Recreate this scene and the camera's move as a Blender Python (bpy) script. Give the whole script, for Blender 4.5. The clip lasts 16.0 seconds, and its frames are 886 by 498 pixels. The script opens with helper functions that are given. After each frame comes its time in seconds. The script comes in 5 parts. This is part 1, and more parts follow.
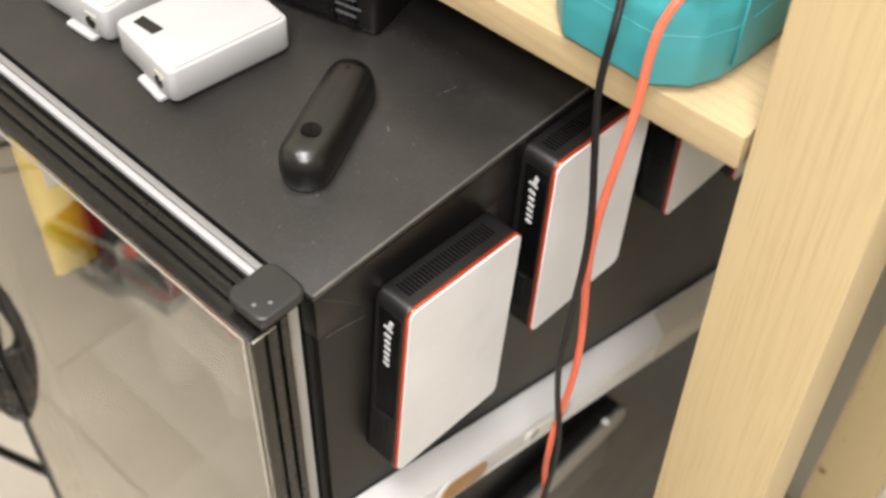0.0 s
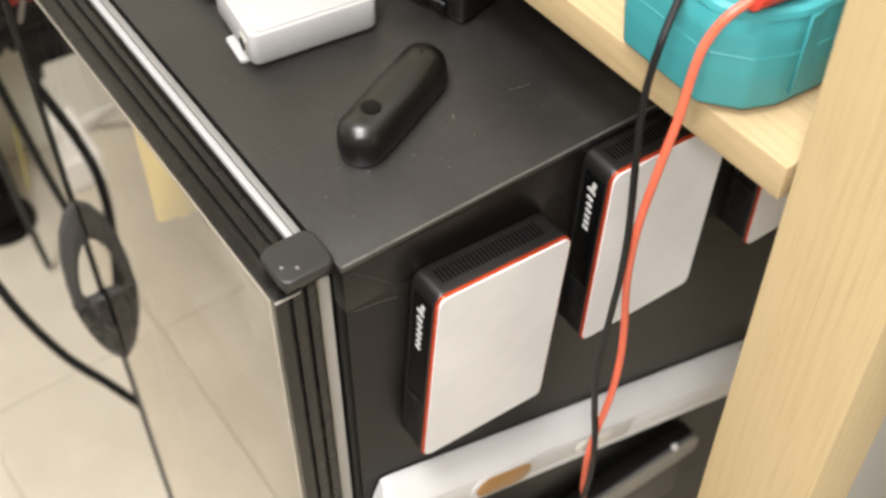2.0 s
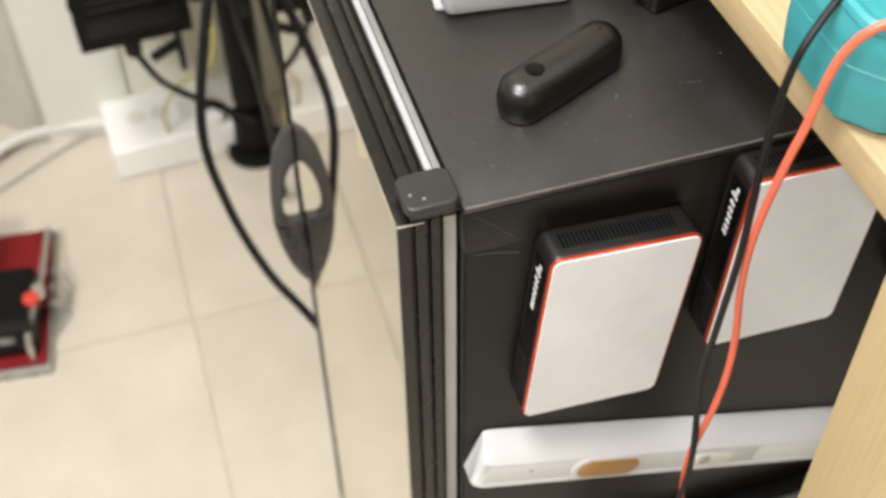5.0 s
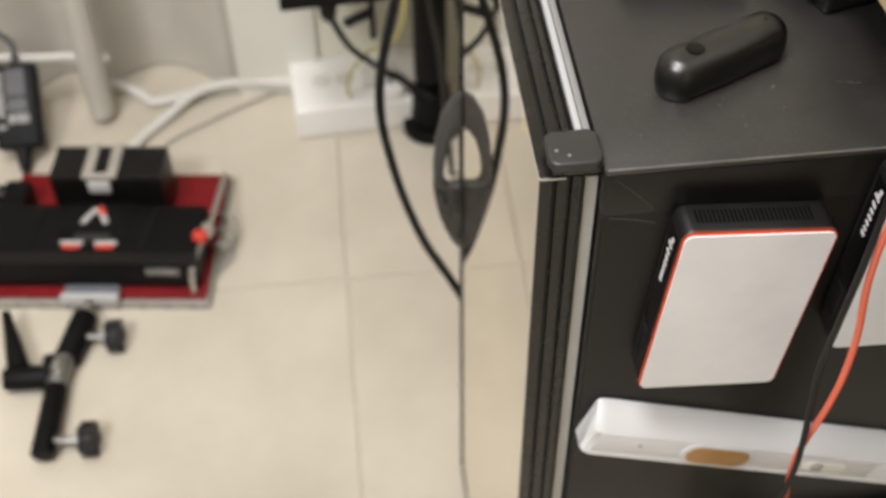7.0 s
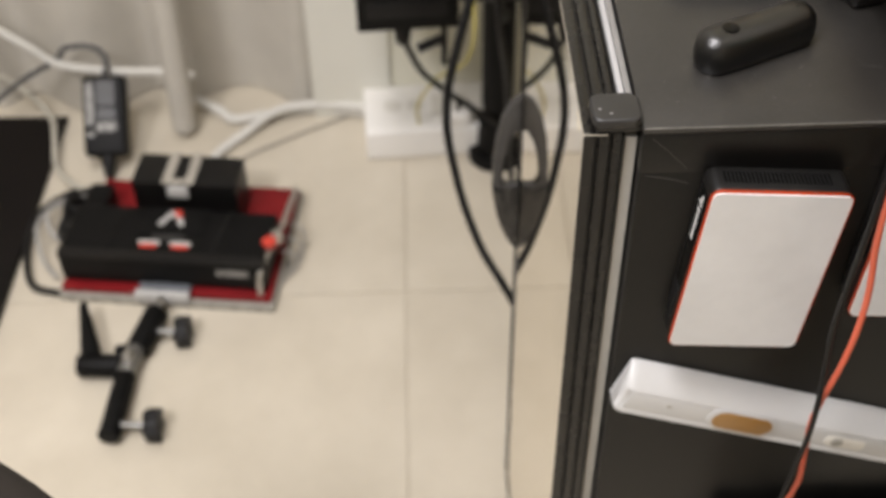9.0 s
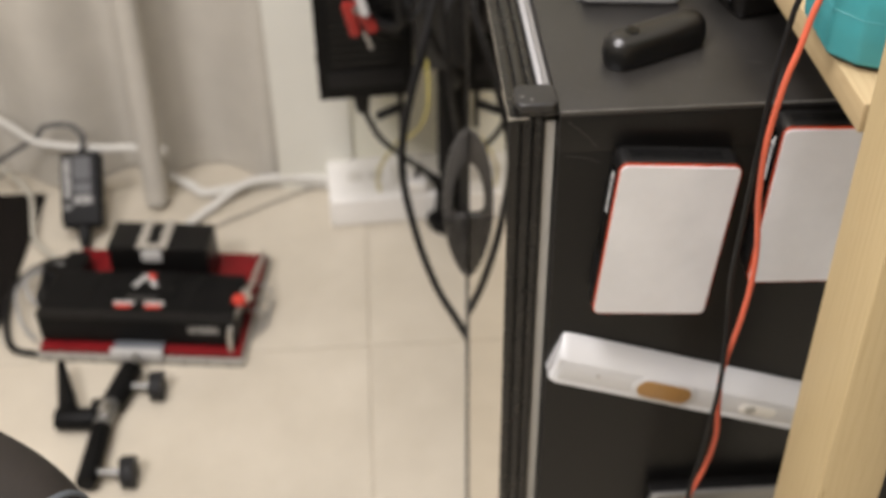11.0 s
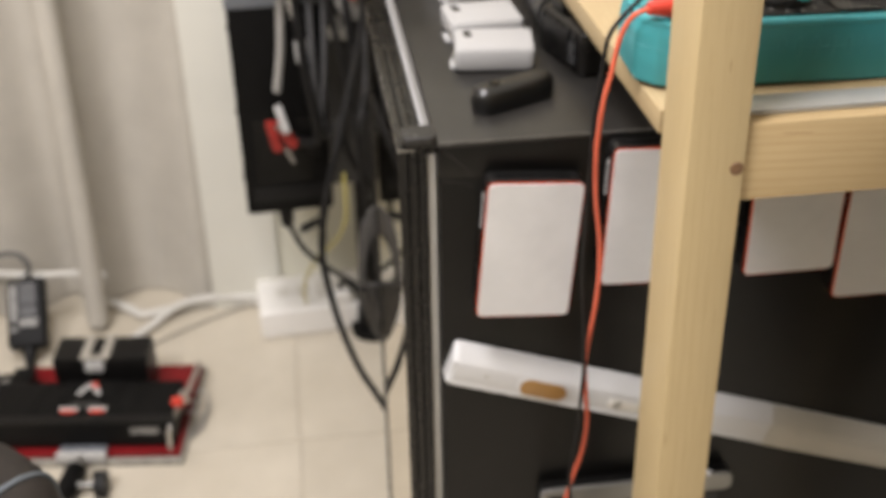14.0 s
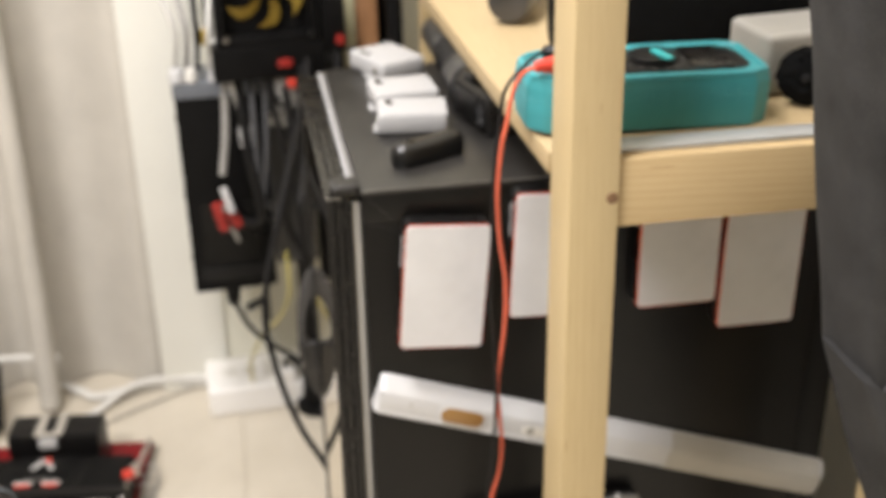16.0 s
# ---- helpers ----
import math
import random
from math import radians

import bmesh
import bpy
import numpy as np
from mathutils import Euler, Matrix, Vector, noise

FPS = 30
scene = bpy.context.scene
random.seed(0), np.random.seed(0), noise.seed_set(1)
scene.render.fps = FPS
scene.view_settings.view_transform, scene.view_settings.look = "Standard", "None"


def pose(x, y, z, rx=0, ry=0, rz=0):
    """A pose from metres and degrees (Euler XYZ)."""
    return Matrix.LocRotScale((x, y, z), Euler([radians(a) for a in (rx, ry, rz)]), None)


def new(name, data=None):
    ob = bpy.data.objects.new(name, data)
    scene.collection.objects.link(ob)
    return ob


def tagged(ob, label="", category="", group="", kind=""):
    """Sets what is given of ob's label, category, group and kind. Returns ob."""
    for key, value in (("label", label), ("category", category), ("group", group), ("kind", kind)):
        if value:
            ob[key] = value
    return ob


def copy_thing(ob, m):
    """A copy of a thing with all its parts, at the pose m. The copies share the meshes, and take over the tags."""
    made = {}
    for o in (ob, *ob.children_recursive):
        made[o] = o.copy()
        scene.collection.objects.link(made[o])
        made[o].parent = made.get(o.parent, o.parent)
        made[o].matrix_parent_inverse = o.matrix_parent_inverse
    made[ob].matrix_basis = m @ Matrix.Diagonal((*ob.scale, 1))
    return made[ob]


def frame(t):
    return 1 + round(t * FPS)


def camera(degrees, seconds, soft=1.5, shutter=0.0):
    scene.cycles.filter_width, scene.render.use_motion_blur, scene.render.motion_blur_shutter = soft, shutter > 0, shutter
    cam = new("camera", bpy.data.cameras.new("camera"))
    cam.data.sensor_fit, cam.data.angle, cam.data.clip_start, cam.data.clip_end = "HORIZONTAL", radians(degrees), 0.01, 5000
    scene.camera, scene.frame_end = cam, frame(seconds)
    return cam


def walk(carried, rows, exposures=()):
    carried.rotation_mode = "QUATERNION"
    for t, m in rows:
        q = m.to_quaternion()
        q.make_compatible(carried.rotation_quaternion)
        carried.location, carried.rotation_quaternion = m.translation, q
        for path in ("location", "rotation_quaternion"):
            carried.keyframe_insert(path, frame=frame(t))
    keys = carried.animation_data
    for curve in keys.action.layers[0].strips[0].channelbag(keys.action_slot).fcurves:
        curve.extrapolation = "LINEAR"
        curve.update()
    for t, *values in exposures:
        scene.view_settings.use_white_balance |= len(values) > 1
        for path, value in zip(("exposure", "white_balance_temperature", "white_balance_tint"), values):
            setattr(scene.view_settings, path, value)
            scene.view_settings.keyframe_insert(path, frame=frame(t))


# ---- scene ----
cam = camera(40.0, 16.0, 3.05)
cam.data.dof.use_dof, cam.data.dof.focus_distance, cam.data.dof.aperture_fstop = True, 0.55, 9.5
METRES, EYE, TILT, LEAN, TURN = 0.75, 1.24, 0.0, 0.0, 42.0
ROWS = [
    (0.0, 0.0, 0.0, 0.0, 1.36, -49.23, -1.18),
    (0.5, 0.0199, 0.0036, -0.0012, 4.23, -49.3, -0.9),
    (1.0, 0.0424, 0.0042, -0.0008, 7.19, -49.41, -0.62),
    (1.5, 0.0629, 0.004, -0.001, 10.16, -49.39, -0.42),
    (2.0, 0.0812, 0.0029, -0.001, 12.88, -49.33, -0.19),
    (2.5, 0.0999, 0.0021, -0.0008, 15.85, -49.27, -0.02),
    (3.0, 0.1169, 0.0008, -0.0004, 18.85, -49.18, 0.1),
    (5.5, 0.1856, -0.0169, 0.0014, 33.6, -48.76, 0.58),
    (6.0, 0.1958, -0.0239, 0.0024, 36.54, -48.69, 0.64),
    (6.5, 0.206, -0.0329, 0.004, 39.49, -48.59, 0.7),
    (7.0, 0.2186, -0.045, 0.0044, 42.0, -48.35, 0.74),
    (7.5, 0.2346, -0.061, 0.0067, 43.9, -47.91, 0.76),
    (8.0, 0.2543, -0.08, 0.0086, 45.27, -47.26, 0.78),
    (8.5, 0.2789, -0.1024, 0.0104, 46.11, -46.38, 0.75),
    (11.0, 0.4446, -0.2359, 0.0206, 44.36, -39.94, 0.67),
    (11.5, 0.4799, -0.2659, 0.023, 43.72, -38.56, 0.71),
    (12.0, 0.5156, -0.2954, 0.0249, 43.09, -37.17, 0.75),
    (12.5, 0.5514, -0.3263, 0.0269, 42.47, -35.79, 0.78),
    (13.0, 0.5872, -0.3558, 0.0271, 41.85, -34.4, 0.79),
    (13.5, 0.624, -0.3884, 0.0289, 41.12, -33.04, 0.81),
    (14.0, 0.6603, -0.4197, 0.0313, 40.4, -31.68, 0.88),
    (14.5, 0.6966, -0.4497, 0.033, 39.82, -30.3, 0.89),
    (15.0, 0.7331, -0.4809, 0.0338, 39.13, -28.86, 0.83),
    (15.5, 0.769, -0.5096, 0.035, 38.5, -27.54, 0.86),
    (16.0, 0.8056, -0.5383, 0.0364, 37.94, -26.35, 0.81),
]
walk(cam, [(t, pose(0, 0, EYE, TILT, LEAN, TURN) @ pose(METRES * x, METRES * y, METRES * z, 90 + pitch, roll, yaw)) for t, x, y, z, yaw, pitch, roll in ROWS],
     [(0.0, 0.26, 6650, 12), (3.2, 0.24, 6620, 11), (5.5, 0.17, 6550, 10.5), (7.5, -0.14, 6580, 12), (11.0, -0.18, 6700, 14.5), (14.0, -0.10, 6690, 14.5), (14.5, 0.01, 6690, 14.3), (15.0, 0.05, 6685, 14.0), (15.5, 0.09, 6680, 13.8), (16.0, 0.22, 6680, 13.5)])

# ---- light ----
world = bpy.data.worlds.new("room_ambient")
world.use_nodes = True
world.node_tree.nodes["Background"].inputs[0].default_value = (0.97, 0.98, 1.0, 1)
world.node_tree.nodes["Background"].inputs[1].default_value = 0.025
scene.world = world


def area_lamp(name, x, y, z, w, h, power, colour):
    data = bpy.data.lights.new(name, "AREA")
    data.shape, data.size, data.size_y, data.energy, data.color = "RECTANGLE", w, h, power, colour
    ob = new(name, data)
    ob.matrix_world = pose(x, y, z)
    return ob


area_lamp("ceiling_light", -0.15, -0.22, 2.52, 0.8, 0.5, 42, (0.985, 0.985, 1.0))
area_lamp("ceiling_light_rear", 0.80, -1.00, 2.52, 0.8, 0.5, 70, (0.985, 0.985, 1.0))


# ---- materials ----
def material(name, colour, rough=0.5, metal=0.0, vary=0.08, scale=18.0, bump=0.02, fine=260.0, spec=0.5, stretch=(1, 1, 1), second=None, trans=0.0, coat=0.0, per_object=0.0, dust=0.0):
    m = bpy.data.materials.new(name)
    m.use_nodes = True
    nt = m.node_tree
    b = nt.nodes["Principled BSDF"]
    b.inputs["Roughness"].default_value = rough
    b.inputs["Metallic"].default_value = metal
    b.inputs["Specular IOR Level"].default_value = spec
    b.inputs["Transmission Weight"].default_value = trans
    b.inputs["Coat Weight"].default_value = coat
    tc = nt.nodes.new("ShaderNodeTexCoord")
    mp = nt.nodes.new("ShaderNodeMapping")
    mp.inputs["Scale"].default_value = stretch
    nt.links.new(tc.outputs["Object"], mp.inputs["Vector"])
    n1 = nt.nodes.new("ShaderNodeTexNoise")
    n1.inputs["Scale"].default_value, n1.inputs["Detail"].default_value, n1.inputs["Roughness"].default_value = scale, 6, 0.6
    nt.links.new(mp.outputs[0], n1.inputs["Vector"])
    n2 = nt.nodes.new("ShaderNodeTexNoise")
    n2.inputs["Scale"].default_value, n2.inputs["Detail"].default_value = fine, 3
    nt.links.new(mp.outputs[0], n2.inputs["Vector"])
    ramp = nt.nodes.new("ShaderNodeValToRGB")
    e = ramp.color_ramp.elements
    lo = tuple(c * (1 - vary) for c in colour)
    hi = tuple(min(1, c * (1 + vary)) for c in (second or colour))
    e[0].position, e[1].position = 0.3, 0.7
    e[0].color, e[1].color = (*lo, 1), (*hi, 1)
    nt.links.new(n1.outputs["Fac"], ramp.inputs[0])
    col = ramp.outputs[0]
    if per_object:
        oi = nt.nodes.new("ShaderNodeObjectInfo")
        mr = nt.nodes.new("ShaderNodeMapRange")
        mr.inputs["To Min"].default_value, mr.inputs["To Max"].default_value = 1 - per_object, 1 + per_object
        nt.links.new(oi.outputs["Random"], mr.inputs["Value"])
        hs = nt.nodes.new("ShaderNodeHueSaturation")
        nt.links.new(mr.outputs[0], hs.inputs["Value"])
        nt.links.new(col, hs.inputs["Color"])
        col = hs.outputs[0]
    if dust:
        grains, thin, mx = nt.nodes.new("ShaderNodeTexNoise"), nt.nodes.new("ShaderNodeMapRange"), nt.nodes.new("ShaderNodeMix")
        grains.inputs["Scale"].default_value, grains.inputs["Detail"].default_value = 850, 2
        nt.links.new(mp.outputs[0], grains.inputs["Vector"])
        for key, val in zip(("From Min", "From Max", "To Min", "To Max"), (0.56, 0.76, 0.0, dust)):
            thin.inputs[key].default_value = val
        nt.links.new(grains.outputs["Fac"], thin.inputs["Value"])
        mx.data_type = "RGBA"
        mx.inputs[7].default_value = (0.30, 0.275, 0.22, 1)
        nt.links.new(thin.outputs[0], mx.inputs[0])
        nt.links.new(col, mx.inputs[6])
        col = mx.outputs[2]
    nt.links.new(col, b.inputs["Base Color"])
    rr = nt.nodes.new("ShaderNodeMapRange")
    rr.inputs["To Min"].default_value, rr.inputs["To Max"].default_value = max(0.02, rough - 0.07), min(1, rough + 0.07)
    nt.links.new(n1.outputs["Fac"], rr.inputs["Value"])
    nt.links.new(rr.outputs[0], b.inputs["Roughness"])
    if bump:
        bp = nt.nodes.new("ShaderNodeBump")
        bp.inputs["Strength"].default_value, bp.inputs["Distance"].default_value = bump, 0.004
        nt.links.new(n2.outputs["Fac"], bp.inputs["Height"])
        nt.links.new(bp.outputs[0], b.inputs["Normal"])
    return m


def wood(name, axis, light, dark):
    """Pine: thin broken growth lines and fine fibres along one axis, over slow tone changes."""
    m = bpy.data.materials.new(name)
    m.use_nodes = True
    nt = m.node_tree
    b = nt.nodes["Principled BSDF"]
    b.inputs["Roughness"].default_value = 0.5
    tc = nt.nodes.new("ShaderNodeTexCoord")

    def along(k):
        mp = nt.nodes.new("ShaderNodeMapping")
        mp.inputs["Scale"].default_value = [k if c == axis else 1.0 for c in "xyz"]
        nt.links.new(tc.outputs["Object"], mp.inputs["Vector"])
        return mp.outputs[0]

    def spots(k, size, detail):
        n = nt.nodes.new("ShaderNodeTexNoise")
        n.inputs["Scale"].default_value, n.inputs["Detail"].default_value = size, detail
        nt.links.new(along(k), n.inputs["Vector"])
        return n.outputs["Fac"]

    def ranged(v, a0, a1, b0, b1):
        r = nt.nodes.new("ShaderNodeMapRange")
        for key, val in zip(("From Min", "From Max", "To Min", "To Max"), (a0, a1, b0, b1)):
            r.inputs[key].default_value = val
        nt.links.new(v, r.inputs["Value"])
        return r.outputs[0]

    def mixed(fac, one, two):
        x = nt.nodes.new("ShaderNodeMix")
        x.data_type = "RGBA"
        nt.links.new(fac, x.inputs[0])
        for i, c in ((6, one), (7, two)):
            if isinstance(c, tuple):
                x.inputs[i].default_value = (*c, 1)
            else:
                nt.links.new(c, x.inputs[i])
        return x.outputs[2]

    ring = nt.nodes.new("ShaderNodeTexWave")
    ring.wave_type, ring.bands_direction, ring.wave_profile = "BANDS", "DIAGONAL", "SIN"
    ring.inputs["Scale"].default_value, ring.inputs["Distortion"].default_value = 105.0, 5.0
    ring.inputs["Detail"].default_value, ring.inputs["Detail Scale"].default_value = 2.0, 0.35
    nt.links.new(along(0.035), ring.inputs["Vector"])
    gate = nt.nodes.new("ShaderNodeMath")
    gate.operation = "MULTIPLY"
    nt.links.new(ranged(ring.outputs["Fac"], 0.55, 1.0, 0.0, 1.0), gate.inputs[0])
    nt.links.new(ranged(spots(0.12, 26.0, 3), 0.40, 0.66, 0.08, 0.75), gate.inputs[1])
    col = mixed(ranged(spots(0.25, 7.0, 3), 0.32, 0.68, 0.0, 1.0), light, tuple(0.55 * p + 0.45 * q for p, q in zip(light, dark)))
    col = mixed(gate.outputs[0], col, dark)
    col = mixed(ranged(spots(0.03, 900.0, 2), 0.50, 0.75, 0.0, 0.30), col, tuple(q * k for q, k in zip(dark, (0.78, 0.72, 0.66))))
    col = mixed(ranged(spots(0.10, 210.0, 2), 0.70, 0.78, 0.0, 0.55), col, (dark[0] * 0.55, dark[1] * 0.42, dark[2] * 0.30))
    nt.links.new(col, b.inputs["Base Color"])
    bp = nt.nodes.new("ShaderNodeBump")
    bp.inputs["Strength"].default_value, bp.inputs["Distance"].default_value = 0.10, 0.002
    nt.links.new(spots(0.03, 700.0, 3), bp.inputs["Height"])
    nt.links.new(bp.outputs[0], b.inputs["Normal"])
    return m


def coated_glass(name):
    m = bpy.data.materials.new(name)
    m.use_nodes = True
    nt = m.node_tree
    nt.nodes.remove(nt.nodes["Principled BSDF"])
    out = nt.nodes["Material Output"]
    tr, gl, mx = nt.nodes.new("ShaderNodeBsdfTransparent"), nt.nodes.new("ShaderNodeBsdfGlossy"), nt.nodes.new("ShaderNodeMixShader")
    tr.inputs[0].default_value = (0.95, 0.94, 0.91, 1)
    gl.inputs["Color"].default_value = (0.93, 0.90, 0.85, 1)
    gl.inputs["Roughness"].default_value = 0.012
    fr = nt.nodes.new("ShaderNodeFresnel")
    fr.inputs[0].default_value = 1.5
    ma = nt.nodes.new("ShaderNodeMath")
    ma.operation, ma.use_clamp = "MULTIPLY_ADD", True
    ma.inputs[1].default_value, ma.inputs[2].default_value = 1.7, 0.02
    nt.links.new(fr.outputs[0], ma.inputs[0])
    nt.links.new(ma.outputs[0], mx.inputs[0])
    nt.links.new(tr.outputs[0], mx.inputs[1])
    nt.links.new(gl.outputs[0], mx.inputs[2])
    nt.links.new(mx.outputs[0], out.inputs[0])
    return m


def clear_sheet(name, haze=0.0):
    m = bpy.data.materials.new(name)
    m.use_nodes = True
    nt = m.node_tree
    nt.nodes.remove(nt.nodes["Principled BSDF"])
    tr = nt.nodes.new("ShaderNodeBsdfTransparent")
    tr.inputs[0].default_value = (0.97, 0.97, 0.95, 1)
    last = tr.outputs[0]
    if haze:
        df, mx = nt.nodes.new("ShaderNodeBsdfDiffuse"), nt.nodes.new("ShaderNodeMixShader")
        df.inputs[0].default_value = (0.75, 0.74, 0.70, 1)
        mx.inputs[0].default_value = haze
        nt.links.new(tr.outputs[0], mx.inputs[1])
        nt.links.new(df.outputs[0], mx.inputs[2])
        last = mx.outputs[0]
    nt.links.new(last, nt.nodes["Material Output"].inputs[0])
    return m


M_TILE = material("cream_floor_tile", (0.525, 0.47, 0.375), 0.30, vary=0.07, scale=5, bump=0.006, fine=90, second=(0.565, 0.513, 0.42), per_object=0.02)
M_GROUT = material("grey_tile_grout", (0.505, 0.452, 0.362), 0.85, vary=0.15, scale=30, bump=0.2)
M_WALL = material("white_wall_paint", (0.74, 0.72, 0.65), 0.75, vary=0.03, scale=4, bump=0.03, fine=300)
M_RECESS = material("greenish_cream_wall_paint", (0.78, 0.76, 0.64), 0.75, vary=0.06, scale=5, bump=0.03, fine=300)
M_BOARD = material("brown_black_laminate", (0.0065, 0.0050, 0.0043), 0.6, vary=0.2, scale=20, spec=0.12)
# for the unseen east and south walls, grey only to cut bounced light
M_WALLD = material("bounce_cut_wall_grey", (0.27, 0.255, 0.215), 0.8, vary=0.06, scale=4, bump=0.03, fine=300)
M_CEIL = material("ceiling_paint", (0.78, 0.76, 0.72), 0.8, vary=0.03, scale=3)
M_JAMB = material("white_gloss_jamb", (0.77, 0.76, 0.685), 0.4, vary=0.03, scale=6, bump=0.01)
M_CURTAIN = material("offwhite_curtain_cloth", (0.50, 0.470, 0.412), 0.9, vary=0.08, scale=10, bump=0.12, fine=700)
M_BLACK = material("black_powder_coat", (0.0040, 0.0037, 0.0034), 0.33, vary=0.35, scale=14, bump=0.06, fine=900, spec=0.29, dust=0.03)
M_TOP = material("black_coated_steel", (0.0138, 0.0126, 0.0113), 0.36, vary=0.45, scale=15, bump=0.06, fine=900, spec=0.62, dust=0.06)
M_PLAST = material("black_plastic", (0.0052, 0.0048, 0.0045), 0.40, vary=0.2, scale=40, bump=0.03, fine=700, spec=0.27)
M_GLOSSB = material("black_gloss_extrusion", (0.0066, 0.0058, 0.0050), 0.27, vary=0.35, scale=30, bump=0.01, spec=0.45)
M_TORCH = material("worn_black_anodised", (0.022, 0.0215, 0.021), 0.34, vary=0.5, scale=35, bump=0.06, spec=1.0)
M_RUBBER = material("black_rubber", (0.0075, 0.0072, 0.0072), 0.50, vary=0.2, scale=40, bump=0.05, spec=0.25)
M_GASKET = material("grey_white_gasket", (0.315, 0.312, 0.312), 0.65, vary=0.05, scale=25, bump=0.02)
M_TRIM = material("champagne_edge_strip", (0.40, 0.36, 0.295), 0.38, metal=0.2, vary=0.08, scale=30)
M_GASKETS = material("grey_beige_gasket", (0.42, 0.40, 0.36), 0.5, vary=0.06, scale=25, bump=0.02)
M_LIP = material("dark_lip", (0.06, 0.058, 0.053), 0.45, vary=0.08, scale=25)
M_HANDLE = material("dark_grey_handle_plastic", (0.034, 0.033, 0.033), 0.34, vary=0.25, scale=30, bump=0.03, spec=0.6)
M_EDGE = material("edge_highlight_metal", (0.17, 0.165, 0.155), 0.3, metal=0.6, vary=0.35, scale=30)
M_SEAM = material("grey_seam_tape", (0.06, 0.06, 0.062), 0.7, vary=0.15, scale=60, bump=0.1)
M_STEEL = material("brushed_steel", (0.55, 0.54, 0.52), 0.30, metal=1.0, vary=0.1, scale=30, bump=0.03)
M_GLASS = coated_glass("reflective_door_glass")
M_PANE = clear_sheet("clear_glass_back")
M_CLEARP = clear_sheet("clear_plastic", 0.05)
M_CLEARC = clear_sheet("clear_cup_plastic", 0.13)
M_INNER = material("dark_liner_plastic", (0.03, 0.028, 0.025), 0.6, vary=0.1)
M_DIFF = material("white_diffuser_acrylic", (0.645, 0.645, 0.645), 0.60, vary=0.07, scale=22, bump=0.02, fine=500)
M_RED = material("red_anodised_rim", (0.58, 0.075, 0.025), 0.15, metal=0.65, vary=0.1, scale=40)
M_HOUSING = material("dark_grey_lamp_housing", (0.0085, 0.0081, 0.0077), 0.36, spec=0.5, vary=0.2, scale=40, bump=0.03, fine=700)
M_CAP = material("satin_grey_cap", (0.017, 0.0162, 0.0155), 0.42, vary=0.15, scale=40, bump=0.04, fine=800)
M_INLAY = material("gloss_black_inlay", (0.003, 0.003, 0.003), 0.16, vary=0.1, scale=40, spec=0.45)
M_TAPE = material("crinkled_black_tape", (0.006, 0.0063, 0.0072), 0.13, vary=0.7, scale=120, bump=1.0, fine=110, spec=0.8)
M_STRAP = material("beige_grey_webbing", (0.33, 0.305, 0.26), 0.8, vary=0.15, scale=60, bump=0.2, fine=600)
M_SLOT = material("black_slot", (0.002, 0.002, 0.002), 0.8, vary=0.1, scale=60, spec=0.05)
M_DONGLE = material("satin_black_plastic", (0.0020, 0.0018, 0.0016), 0.34, vary=0.15, scale=60, bump=0.05, fine=900, spec=0.75)
M_BTN = material("button_black", (0.0015, 0.0015, 0.0015), 0.18, vary=0.1, scale=60, spec=0.2)
M_MATTE = material("matt_black_plastic", (0.0042, 0.004, 0.0039), 0.5, vary=0.25, scale=40, bump=0.04, fine=700, spec=0.13)
M_SLATE = material("blue_grey_plate", (0.13, 0.14, 0.155), 0.4, vary=0.1, scale=40)
M_BRISTLE = material("black_bristle", (0.004, 0.004, 0.004), 0.9, vary=0.4, scale=90, bump=0.4, fine=900, spec=0.1)
M_LIPT = material("mid_grey_lip", (0.17, 0.165, 0.158), 0.5, vary=0.08, scale=25)
M_ACRYLB = material("smoky_acrylic", (0.30, 0.285, 0.25), 0.22, vary=0.1, scale=30)
M_GREYL = material("worn_grey_label", (0.20, 0.194, 0.180), 0.5, vary=0.6, scale=90)
M_LABEL = material("dull_grey_label", (0.018, 0.0175, 0.017), 0.45, vary=0.2, scale=50)
M_SCRATCH = material("pale_scratch", (0.07, 0.067, 0.06), 0.6)
M_DUST = material("pale_dust", (0.12, 0.114, 0.104), 0.9)
M_LOGO = material("white_print", (0.46, 0.452, 0.435), 0.6, vary=0.05)
M_WHITE = material("white_plastic", (0.53, 0.527, 0.52), 0.36, vary=0.03, scale=20, bump=0.01)
M_GADGET = material("white_gadget_plastic", (0.37, 0.366, 0.360), 0.6, spec=0.3, vary=0.03, scale=20, bump=0.01)
M_COVER = material("beige_grey_cover", (0.43, 0.405, 0.35), 0.5, vary=0.06, scale=24, bump=0.02)
M_CREAM = material("cream_plastic", (0.68, 0.655, 0.60), 0.42, vary=0.05, scale=24, bump=0.015)
M_BROWN = material("amber_sensor_window", (0.31, 0.165, 0.05), 0.3, vary=0.1, scale=60)
M_TEAL = material("teal_rubber_holster", (0.040, 0.278, 0.298), 0.42, vary=0.1, scale=22, bump=0.04, fine=600)
M_TEALG = material("teal_dial_print", (0.03, 0.38, 0.38), 0.5)
M_CORAL = material("red_silicone_lead", (0.65, 0.125, 0.065), 0.45, vary=0.08, scale=60)
M_CORALD = material("red_probe_plug", (0.56, 0.05, 0.03), 0.42, vary=0.1, scale=60)
M_GREYP = material("warm_grey_plastic", (0.34, 0.325, 0.288), 0.5, vary=0.06, scale=22, bump=0.03)
M_ALU = material("grey_aluminium_strip", (0.43, 0.445, 0.45), 0.4, metal=0.6, vary=0.07, scale=30, bump=0.02)
